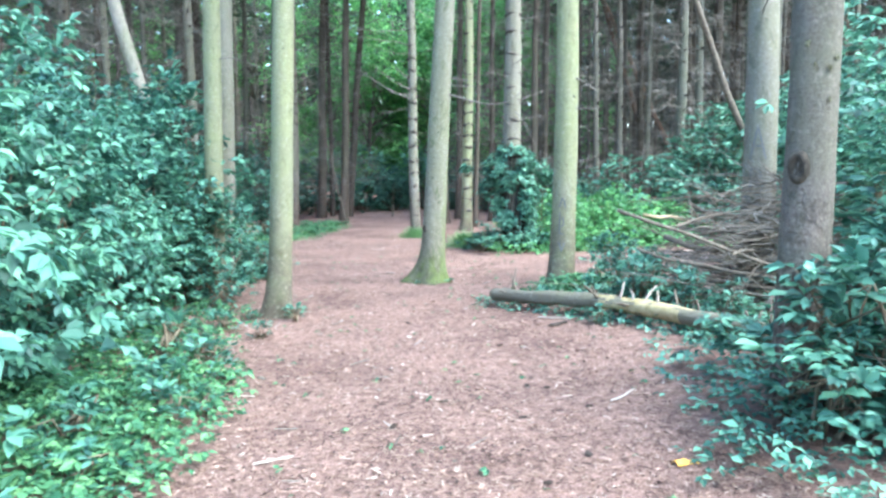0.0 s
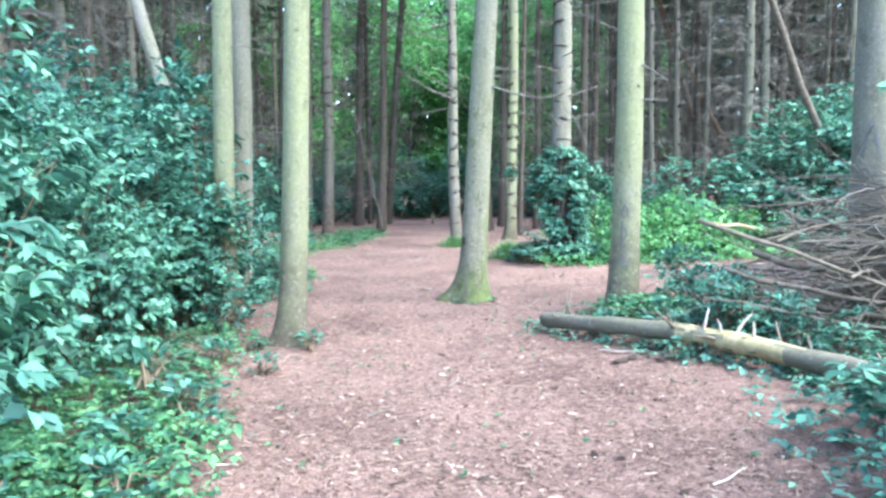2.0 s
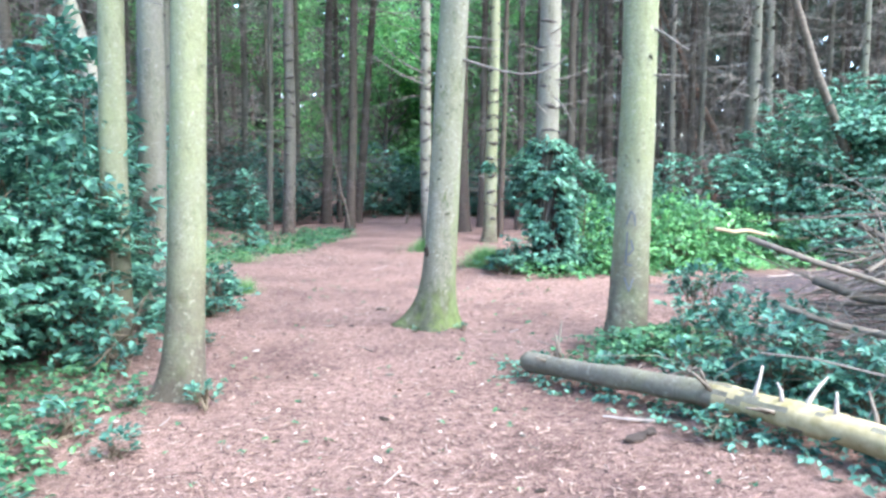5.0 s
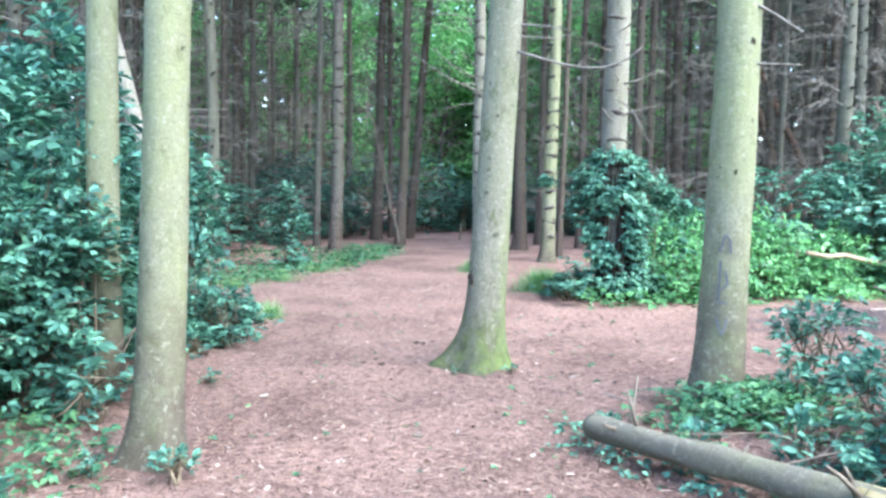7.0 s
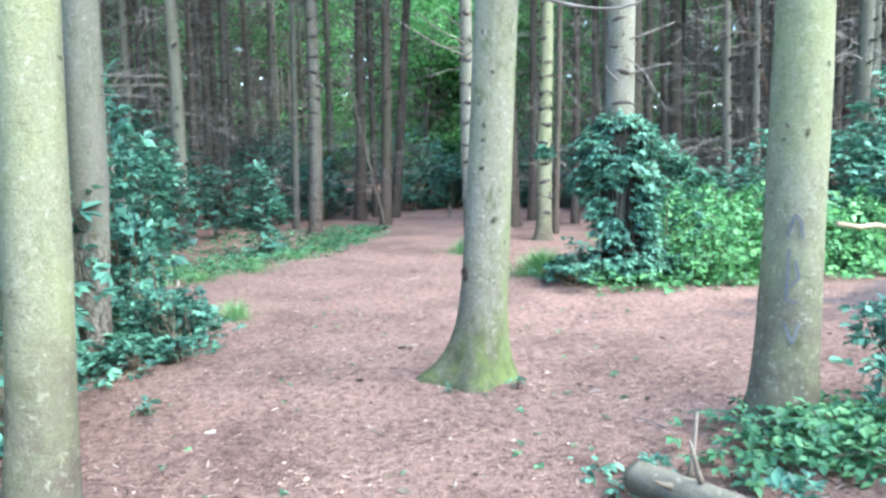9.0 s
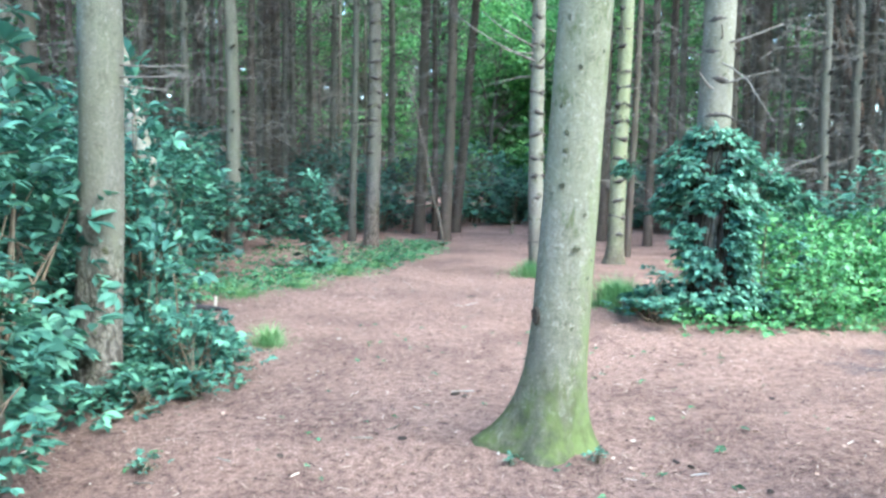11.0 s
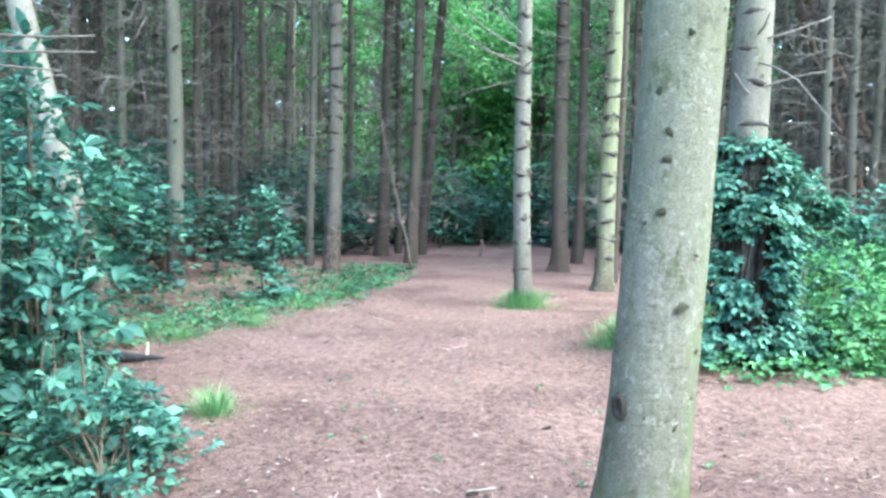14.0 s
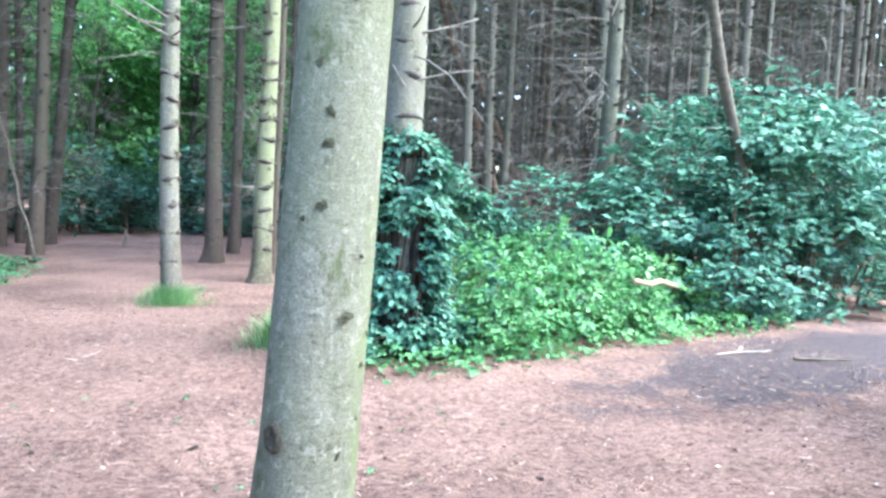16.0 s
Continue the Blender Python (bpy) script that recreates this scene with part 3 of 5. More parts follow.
set_branch(TREE_C, ((2.6, 9.5, 2.3), (2.76, 9.5, 2.30), (2.97, 9.48, 2.29)), .010, .005)
set_branch(TREE_G, ((-1.85, 11.2, 2.18), (-1.51, 11.2, 2.16), (-1.3, 11.2, 2.17)), .007, .004)
set_branch(TREE_G, ((-1.85, 11.2, 2.10), (-1.51, 11.2, 2.10), (-1.3, 11.2, 2.10)), .007, .004)
set_branch(TREE_G, ((-1.85, 11.2, 2.05), (-1.45, 11.2, 2.02)), .007, .004)


def painted_stroke(tree, dia, lean, a0, z0, pts, width, height=19):
    """A sprayed stroke that follows the trunk's round face."""
    V, F = [], []
    off = tree.location
    pts = [np.array(p, float) for p in pts]
    dense = []
    for p, q in zip(pts[:-1], pts[1:]):
        dense += [p + (q - p) * i / 6 for i in range(6)]
    dense.append(pts[-1])
    for i, p in enumerate(dense):
        d = dense[min(i + 1, len(dense) - 1)] - dense[max(i - 1, 0)]
        n = np.array((-d[1], d[0])) / max(np.linalg.norm(d), 1e-6)
        for s in (-1, 0, 1):
            u, w = p + n * s * width / 2
            z = z0 + w
            cx, cy = axis_at(lean, z)
            rad = dia / 2 / .93 * (1 - .82 * z / height) * (1.055 + .08 * math.exp(-z / .5)) + .004
            a = a0 + u / rad
            V.append((cx + rad * math.cos(a), cy + rad * math.sin(a), z))
    for i in range(len(dense) - 1):
        q = i * 3
        F += [(q, q + 1, q + 4, q + 3), (q + 1, q + 2, q + 5, q + 4)]
    part("paint_stroke", mesh_of("paint_stroke", V, F, PAINT), tree, "faded blue spray paint")


D_FACE = math.atan2(2.2 - 8.13, 0.75 - 4.36)
for stroke in (((-.075, -.17), (0, .17), (.085, -.17)), ((-.05, -.03), (.055, -.03))):
    painted_stroke(TREE_D, .33, (-.012, 0), D_FACE, 1.68, stroke, .016)
for stroke in (((-.07, -.13), (-.06, .13), (.01, .13), (.05, .07), (.0, .01), (-.06, .0)), ((.0, .01), (.06, -.05), (.02, -.13), (-.07, -.13))):
    painted_stroke(TREE_D, .33, (-.012, 0), D_FACE, 1.28, stroke, .016)
C_FACE = math.atan2(4.6 - 9.58, 0.95 - 2.56)
for z, stroke in ((1.04, ((-.04, -.06), (-.01, .05), (.02, .02), (.03, -.07))), (.78, ((-.03, .14), (-.035, -.12), (.02, -.13))), (.78, ((.0, .08), (.02, .0), (-.02, -.05))), (.50, ((-.04, .05), (.0, -.06), (.03, .05)))):
    painted_stroke(TREE_C, .285, (.014, 0), C_FACE, z, stroke, .015)


def bark_wound():
    """The healed lip and bare scar on a trunk."""
    V, F = [], []
    n = 14
    for j in range(5):
        for k in range(n):
            a = 2 * math.pi * k / n
            rad = (1.0, .82, .62, .5, .2)[j]
            V.append((rad * .055 * math.cos(a), rad * .085 * math.sin(a), (-.014, .004, .008, -.001, -.004)[j] + .004 * math.sin(3 * a) + .003 * math.sin(5 * a + j)))
    for j in range(4):
        for k in range(n):
            F.append((j * n + k, j * n + (k + 1) % n, j * n + n + (k + 1) % n, j * n + n + k))
    F.append(tuple(4 * n + k for k in range(n)))
    return mesh_of("bark_wound", V, F, SCAR, True)


WOUND = bark_wound()
for tree, a, z, rad, s in ((TREE_E, math.atan2(.3 - 4.42, .5 - 2.83) - .45, 1.40, .138, 1.2), (TREE_B, math.atan2(8 - 10.85, .5 - .93) - .75, .74, .176, .62)):
    cx, cy = axis_at((.012, 0) if tree is TREE_E else (.088, 0), z)
    part("bark_wound", WOUND, tree, "dark healed bark wound", Matrix.Translation((cx + rad * math.cos(a), cy + rad * math.sin(a), z)) @ Matrix.Rotation(a, 4, "Z") @ Matrix.Rotation(radians(90), 4, "Y") @ Matrix.Rotation(radians(90), 4, "Z") @ Matrix.Scale(s, 4))


def plantation_variants(seed, twigs, subs, sprays, sides, rings):
    out = []
    for i in range(7):
        r = np.random.default_rng(seed + i)
        dia = .22 + .03 * (i % 3)
        lean = (r.normal(0, .012), r.normal(0, .012))
        mat = (BARK_RED, BARK_DIM, BARK_RED, BARK_GREY, BARK_DIM, BARK_RED, BARK_DIM)[i]
        tr = trunk_mesh("trunk", dia, 18, lean, mat, .5, seed + i, sides, rings=rings)
        lines = twig_lines(dia, 18, lean, .9, 10.5, twigs, 1.5, r, 0, 0, 1.0)
        mains = [p for p, q in lines]
        for z in np.arange(.5, 8.5, .36):
            for b in r.uniform(0, 6.28, 4 if sides > 6 else 3):
                cx, cy = axis_at(lean, z)
                rad = dia / 2 * (1 - .82 * z / 18)
                d = np.array((math.cos(b), math.sin(b), r.uniform(-.1, .3)))
                lines.append((np.array((cx, cy, z + r.normal(0, .03))) + np.outer((rad * .7, rad + r.uniform(.03, .10)), d), (.034, .018)))
        v, f = tubes(lines, 3)
        f = [q for q in f if len(q) == 4]
        stubs = (len(lines) - len(mains)) * 3
        j = np.repeat(np.arange(len(mains)), subs)
        pts = np.array(mains)
        u = r.uniform(.8, 3.95, len(j))
        lo = u.astype(int)
        pos = pts[j, lo] + (pts[j, lo + 1] - pts[j, lo]) * (u - lo)[:, None]
        way = unit(pts[j, lo + 1] - pts[j, lo]) + r.normal(0, .6, (len(j), 3)) - np.array((0, 0, .22))
        v2, f2 = leaves(pos, way, r.normal(0, 1, (len(j), 3)), r.uniform(.14, .55, len(j)), .025 if sides > 6 else .045, SLIVER)
        k = len(v)
        tw = mesh_of("deadwood", np.concatenate([np.array(v), v2]), f + [tuple(k + q for q in t) for t in f2], DEAD_TWIG)
        tw.materials.append(DARK_BOUGH)
        tw.polygons.foreach_set("material_index", [0] * (len(f) - stubs) + [1] * stubs + [0] * len(f2))
        cr = crown_mesh("crown", dia, 18.5, lean, 9.0, seed + 30 + i, sprays, 1.5)
        out.append((tr, tw, cr))
    return out


PLANTED = plantation_variants(300, 80, 14, 140, 10, 18)
FAR_PLANTED = plantation_variants(360, 22, 22, 90, 6, 8)


def planted_spruce(x, y, kind, turn, size=1.0, tilt=0.0, thick=1.0):
    tr, tw, cr = PLANTED[kind]
    tree = new("spruce_tree")
    tree.matrix_world = pose(x, y, rise(x, y), 0, tilt, turn) @ Matrix.Diagonal((size * thick, size * thick, size, 1))
    tagged(tree, "thin brown plantation spruce with dead lower twigs" if kind in (0, 2, 5) else "thin grey-green plantation spruce with dead lower twigs", "tree", "plantation spruces")
    part("trunk", tr, tree)
    tagged(part("deadwood", tw, tree, "bare grey twigs"), kind="stuff")
    part("crown", cr, tree, "dark green needles")


# stems that stand out one by one along the path: x, y, kind, tilt, thickness
STEMS = [(-6.1, 25.9, 0, 1, 1.2), (-5.75, 26.3, 3, 1, 1.05), (-5.0, 28.3, 1, 1, .9), (-3.2, 23.4, 4, 1.5, .72), (-2.05, 26.0, 2, 1.4, 1.1),
         (-1.2, 24.5, 5, .8, 1.0), (-1.2, 26.8, 2, 4.6, 1.0), (-1.75, 26.9, 0, -.5, .8), (2.66, 21.3, 0, 1.2, .62), (2.75, 26.7, 5, -1.2, .66),
         (2.5, 25.2, 2, .6, .85), (7.43, 18.8, 1, .3, 1.15), (5.9, 20.6, 3, -1, .85), (6.95, 22.0, 3, -.8, .95), (-6.25, 16.8, 0, -.5, 1.15),
         (-7.4, 15.6, 2, .5, 1.1), (-4.7, 20.3, 4, .2, 1.2), (4.3, 21.5, 2, .5, .8), (3.4, 23.8, 0, .4, .9), (5.0, 23.6, 5, 0, .8), (8.9, 21.2, 4, 0, 1.1), (10.6, 20.4, 1, .3, .9), (12.2, 21.0, 3, .3, 1.2), (13.6, 19.5, 0, 0, .9), (12.9, 27.85, 2, 0, 1.1), (11.1, 27.6, 5, 0, 1.0)]
for i, (x, y, kind, tilt, thick) in enumerate(STEMS):
    planted_spruce(x, y, kind, 0, 1.0, tilt, thick)


def track_x(y):
    return -0.1 + 0.9 * math.exp(-((y - 8) / 7.0) ** 2)


def joined_spruces(name, spots, label):
    """Far stems too many to count, as one mesh."""
    V, F, M = [], [], []
    mats = [BARK_RED, BARK_DIM, BARK_GREY, DEAD_TWIG, NEEDLE]
    base = 0
    for x, y, kind, turn, size in spots:
        m = np.array(pose(x, y, rise(x, y), 0, 0, turn) @ Matrix.Scale(size, 4))
        for me in FAR_PLANTED[kind]:
            co = np.empty(len(me.vertices) * 3)
            me.vertices.foreach_get("co", co)
            co = co.reshape(-1, 3) @ m[:3, :3].T + m[:3, 3]
            V.append(co)
            F += [tuple(base + k for k in p.vertices) for p in me.polygons]
            M += [mats.index(me.materials[0])] * len(me.polygons)
            base += len(co)
    me = mesh_of(name, np.concatenate(V), F, mats[0])
    for mat in mats[1:]:
        me.materials.append(mat)
    me.polygons.foreach_set("material_index", M)
    tagged(new(name, me), label, "trees", kind="stuff")


def plantation():
    r = np.random.default_rng(21)
    taken = [(s[0], s[1]) for s in STEMS]
    far = []
    y = 17.0
    while y < 62:
        step = 2.25 if y < 36 else 3.0
        span = 14 + (y - 14) * 0.75
        x = -span
        while x < span + 6:
            px, py = x + r.normal(0, .4), y + r.normal(0, .4)
            ok = all((px - a) ** 2 + (py - b) ** 2 > 1.5 for a, b in taken)
            if py < 31 and abs(px - 0.9) < 3.3:
                ok = False
            if py < 22 and -5.0 < px < 6.5:
                ok = False
            if 31 <= py < 50 and -5.5 < px < 7.5:
                ok = False
            if px > 5 and py < 19.5 + max(0, px - 8) * .25:
                ok = False
            if ok and py < 35 and abs(px) < 22:
                planted_spruce(px, py, int(r.integers(0, 7)), r.uniform(0, 360), r.uniform(.9, 1.12), r.normal(0, .7), r.uniform(.75, 1.15))
            elif ok:
                far.append((px, py, int(r.integers(0, 7)), r.uniform(0, 360), r.uniform(.9, 1.15)))
            x += step
        y += step
    joined_spruces("far_spruces", far, "rows of thin plantation spruces fading into the distance")
    # unseen ring of spruces, added behind the camera to limit the sky light
    near = []
    for k in range(34):
        a = radians(170 + 200 * (k / 33))
        d = r.uniform(20, 34)
        near.append((1 + d * math.cos(a), 7 + d * math.sin(a), int(r.integers(0, 7)), r.uniform(0, 360), r.uniform(.9, 1.1)))
    joined_spruces("wood_edge", near, "spruces standing round the clearing behind the path")


plantation()


def far_woods():
    """The wood's far depth: leaves and twigs too distant to tell apart."""
    r = np.random.default_rng(33)
    n = 125000
    # 15 % go unseen behind the camera, added to close off light from there
    a = np.where(r.uniform(0, 1, n) < .85, r.uniform(-.3, math.pi + .3, n), r.uniform(math.pi + .3, 2 * math.pi - .3, n))
    d = r.uniform(50, 72, n)
    z = 20 * r.uniform(0, 1, n) ** 1.5
    pos = np.stack([d * np.cos(a), 12 + d * np.sin(a), z], 1)
    way = r.normal(0, 1, (n, 3)) * np.array([1, 1, .6])
    up = r.normal(0, .6, (n, 3)) - np.stack([np.cos(a), np.sin(a), np.zeros(n)], 1) + np.array([0, 0, .5])
    v, f = leaves(pos, way, up, r.uniform(.6, 1.4, n), .75, DIAMOND)
    tagged(new("far_woods", mesh_of("far_woods", v, f, NEEDLE)), "dense dim woodland closing off the distance", "trees", kind="stuff")


far_woods()


# ---------------------------------------------------------------- shrubs
def shrub_meshes(seed, height=2.2, count=640, leaf=.125, material=ELDER, shape=LEAF_OVAL, clumps=34, hollow=.45, width=.5, stems=12, shoots=12, spread=1.0, fingers=5):
    r = np.random.default_rng(seed)
    az = r.uniform(0, 2 * math.pi, clumps)
    hz = r.uniform(0.04, 1.0, clumps)
    rr = np.sqrt(np.clip(1 - (hz * 1.02 - .32) ** 2 / .5, .1, 1)) * r.uniform(hollow, 1.0, clumps) * r.uniform(.7, 1.3, clumps)
    cen = np.stack([rr * np.cos(az), rr * np.sin(az), hz * height * (.93 + .12 * r.normal(0, 1, clumps) * (hz > .6))], 1)
    cen[:, :2] *= spread
    pick = r.integers(0, clumps, count)
    pos = cen[pick] + r.normal(0, 1, (count, 3)) * np.array([.17 * spread, .17 * spread, .06 * height])
    pos[:, 2] = np.clip(pos[:, 2], .05, None)
    out = np.stack([pos[:, 0], pos[:, 1], np.full(count, .12)], 1)
    way = unit(out) + r.normal(0, .5, (count, 3)) * np.array([1, 1, .55])
    up = np.tile((0, 0, 1.0), (count, 1)) + unit(out) * .5 + r.normal(0, .24, (count, 3))
    size = leaf * r.uniform(.65, 1.25, count)
    v, f = palms(pos, way, up, size * r.uniform(.2, .9, count), size, fingers, width, shape, r)
    lines = []
    P, W = [], []
    for i in range(shoots):
        c = cen[int(r.integers(0, clumps))]
        tip = bent(c, unit(c * np.array([1, 1, .35])) * .8 + np.array([0, 0, r.uniform(.3, 1.2)]), r.uniform(.3, .6) * spread ** .5, 5, .12, -.06, r)
        lines.append((tip, np.linspace(.006, .002, 6)))
        for k in range(1, 6):
            for sgn in (-1, 1):
                P.append(tip[k])
                W.append(unit(np.array([math.cos(i * 2.4 + k * 1.6), math.sin(i * 2.4 + k * 1.6), .1])) * sgn + (tip[k] - tip[k - 1]) * 2)
    if P:
        P, W = np.array(P), np.array(W)
        U = np.tile((0, 0, 1.0), (len(P), 1)) + r.normal(0, .25, (len(P), 3))
        v2, f2 = palms(P, W, U, np.full(len(P), leaf * .5), np.full(len(P), leaf) * r.uniform(.6, 1.05, len(P)), fingers, width, shape, r)
        k = len(v)
        v, f = np.concatenate([v, v2]), f + [tuple(k + j for j in q) for q in f2]
    foliage = mesh_of("foliage", v, f, material, True)
    for i in range(stems):
        c = cen[int(r.integers(0, clumps))]
        start = np.array([r.normal(0, .12 * spread), r.normal(0, .12 * spread), -.05])
        mid = start * .5 + c * .5 + np.array([0, 0, .12 * height]) + r.normal(0, .06, 3)
        ts = np.linspace(0, 1, 7)[:, None]
        pts = (1 - ts) ** 2 * start + 2 * ts * (1 - ts) * mid + ts ** 2 * c
        lines.append((pts, np.linspace(.017, .005, 7)))
        for _ in range(3):
            j = int(r.integers(2, 6))
            e = cen[int(r.integers(0, clumps))]
            if np.linalg.norm(e - pts[j]) < .9:
                lines.append((np.array([pts[j], (pts[j] + e) / 2 + r.normal(0, .05, 3), e]), (.007, .005, .003)))
    sv, sf = tubes(lines, 5)
    return mesh_of("stems", sv, sf, STEM, True), foliage


TALL = [shrub_meshes(500 + i, count=820, clumps=44) for i in range(3)]
DEEP = [shrub_meshes(510 + i, material=ELDER_DEEP, count=620, shape=LEAF_PLAIN, leaf=.14, width=.6) for i in range(2)]
NEAR = [shrub_meshes(520 + i, count=1050, leaf=.115, clumps=50, shoots=16) for i in range(3)]
LOW = [shrub_meshes(530 + i, height=.95, count=760, fingers=3, leaf=.12, material=BRAMBLE, width=.58, clumps=60, hollow=.1, stems=16, shoots=8) for i in range(2)]
MID = [shrub_meshes(550 + i, height=1.8, count=300, leaf=.12, clumps=26, hollow=.3, stems=8, shoots=5, spread=.45) for i in range(2)]
BUSHY = [shrub_meshes(560 + i, height=.75, count=120, leaf=.105, clumps=20, hollow=.2, stems=7, shoots=3, spread=.4) for i in range(2)]
TINY = [shrub_meshes(570 + i, height=.24, count=20, leaf=.075, clumps=9, hollow=.2, stems=4, shoots=0, spread=.18) for i in range(3)]
shrub_turn = np.random.default_rng(77)


def shrub(name, meshes, x, y, radius, height, label, category, group, base_height, base_spread=1.0):
    ob = new(name)
    tall = height / base_height
    wide = min(1.35 * tall, max(.75 * tall, radius / base_spread))
    ob.matrix_world = pose(x, y, rise(x, y), 0, 0, shrub_turn.uniform(0, 360)) @ Matrix.Diagonal((wide, wide, tall, 1))
    tagged(ob, label, category, group)
    tagged(part("stemwork", meshes[0], ob, "thin brown stems"), kind="stuff")
    part("foliage", meshes[1], ob)
    return ob


LEFT_NEAR = [(-2.95, 3.9, 1.0, 3.4), (-2.75, 4.9, 1.05, 3.3), (-2.65, 6.2, .95, 2.8), (-2.4, 7.5, .75, 1.95)]
LEFT = [(-3.9, 5.6, 1.2, 3.6), (-3.7, 7.6, 1.15, 2.6), (-2.75, 8.5, .95, 2.2), (-2.5, 9.6, .85, 2.2), (-3.7, 9.8, 1.1, 2.6), (-2.32, 10.5, .58, 2.6), (-3.1, 11.0, .95, 2.3),
        (-4.3, 11.6, 1.2, 2.6), (-2.25, 12.3, .45, 2.0), (-3.0, 12.6, .7, 1.9), (-3.75, 13.3, 1.0, 1.9), (-4.6, 14.2, 1.2, 2.0), (-5.9, 13.0, 1.3, 2.6), (-6.2, 9, 1.4, 3.0), (-5.2, 4.0, 1.4, 3.0), (-5.0, 1.4, 1.4, 3.0)]
LEFT_FAR = [(-4.4, 16.8, 1.1, 2.0), (-5.6, 18.4, 1.3, 2.3), (-5.2, 21.0, 1.2, 1.8), (-7.2, 20.0, 1.5, 2.4), (-7.0, 23.5, 1.5, 2.4), (-4.4, 24.6, 1.1, 1.7), (-3.2, 26.2, 1.0, 1.6), (-4.6, 28.2, 1.3, 2.0), (-8.5, 27, 1.6, 2.6), (-2.6, 29.6, 1.2, 2.1), (-5.6, 31.0, 1.6, 2.6)]
RIGHT = [(6.0, 17.0, 1.0, 1.7), (7.2, 17.2, 1.2, 2.3), (8.7, 17.2, 1.4, 2.9), (10.2, 17.9, 1.5, 3.0), (11.8, 18.8, 1.6, 3.1), (13.6, 19.6, 1.6, 3.0), (9.6, 19.3, 1.5, 3.0), (5.1, 17.9, .9, 1.3), (4.3, 18.6, .8, 1.1), (15.5, 20.2, 1.7, 3.0), (8.1, 16.35, .9, 2.0), (9.3, 16.6, 1.2, 2.7), (10.8, 17.0, 1.3, 2.9)]
RIGHT_NEAR = [(6.3, 9.3, 1.25, 3.1), (7.0, 11.2, 1.2, 2.8), (5.9, 7.3, 1.2, 2.6), (6.6, 5.0, 1.4, 2.8), (5.6, 2.6, 1.4, 2.6)]
LAB = "broad-leaved elder shrub with lush bluish green leaves"
for i, s in enumerate(LEFT_NEAR):
    shrub("elder_shrub", NEAR[i % 3], *s, LAB + " beside the path", "shrub", "elder shrubs", 2.2)
for i, s in enumerate(LEFT):
    if s[2] < .6:
        shrub("elder_shrub", MID[i % 2], *s, LAB + " under the spruces", "shrub", "elder shrubs", 1.8, .45)
    elif s[0] > -3.3:
        shrub("elder_shrub", NEAR[i % 3], *s, LAB + " under the spruces", "shrub", "elder shrubs", 2.2)
    else:
        shrub("elder_shrub", TALL[i % 3] if i % 4 else DEEP[i % 2], *s, LAB + " under the spruces", "shrub", "elder shrubs", 2.2)
for i, s in enumerate(LEFT_FAR):
    shrub("elder_shrub", DEEP[i % 2], *s, "dark green leafy shrub at the edge of the plantation", "shrub", "elder shrubs", 2.2)
for i, s in enumerate(RIGHT + RIGHT_NEAR):
    shrub("elder_shrub", TALL[i % 3], *s, LAB + " by the side path", "shrub", "elder shrubs", 2.2)
shrub("elder_shrub", MID[0], -2.55, 18.2, .6, 1.3, "small dark elder shrub on the grassy verge", "shrub", "elder shrubs", 1.8, .45)
for i, (x, y, rad, h) in enumerate([(-1.78, 11.75, .3, .95), (-1.45, 11.45, .3, .5), (-1.38, 11.75, .25, .42), (-1.6, 11.0, .25, .22), (-1.5, 9.0, .25, .35), (-1.62, 9.42, .35, 1.2), (-2.0, 9.3, .4, 1.3), (-.98, 8.16, .1, .12), (-.56, 8.16, .14, .16), 
                                    (3.1, 3.95, .5, .95), (3.5, 4.5, .6, 1.5), (2.75, 4.0, .35, .55), (3.3, 5.3, .5, .6), (3.7, 3.6, .7, 1.3), (3.15, 7.75, .3, .55), (3.1, 8.4, .3, .55), (3.5, 6.8, .3, .4), (-.95, 6.3, .2, .2), (-1.2, 7.6, .2, .2), (2.95, 9.2, .2, .35), (-1.35, 11.3, .16, .18), (3.25, 9.6, .3, .6), (.78, 10.40, .05, .06), (1.22, 10.5, .06, .07), (1.75, 8.95, .1, .13), (-1.05, 10.1, .1, .1), (-.85, 4.9, .22, .22), (-1.1, 5.5, .25, .25), (-.8, 5.9, .15, .15), (-1.3, 4.4, .28, .3), (-1.5, 3.6, .3, .35), (-1.0, 3.9, .2, .2), (-1.35, 6.6, .3, .33), (-.75, 7.3, .14, .14), (2.4, 7.2, .14, .16), (2.55, 8.2, .2, .26), (2.15, 8.45, .14, .18), (3.0, 7.6, .3, .58), (2.85, 7.95, .25, .42), (3.25, 7.2, .25, .5)]):
    meshes, base, wide = (MID[i % 2], 1.8, .45) if h > 1 else (BUSHY[i % 2], .75, .4) if h > .36 else (TINY[i % 3], .24, .18)
    shrub("leafy_seedling", meshes, x, y, rad, h, "low leafy elder seedling on the forest floor", "plant", "elder seedlings", base, wide)
for i, (x, y, rad, h) in enumerate([(3.9, 15.2, .6, .75), (4.6, 15.5, .7, .85), (5.4, 15.8, .75, .95), (6.2, 16.1, .7, .9), (4.2, 16.2, .8, 1.0), (5.1, 16.7, .8, 1.0), (6.9, 16.5, .6, .7), (3.5, 16.4, .7, .8), (3.6, 14.8, .45, .5), (5.9, 15.5, .45, .5)]):
    shrub("bramble_bush", LOW[i % 2], x, y, rad, h, "low bright green bramble thicket along the side path", "shrub", "brambles", .95)
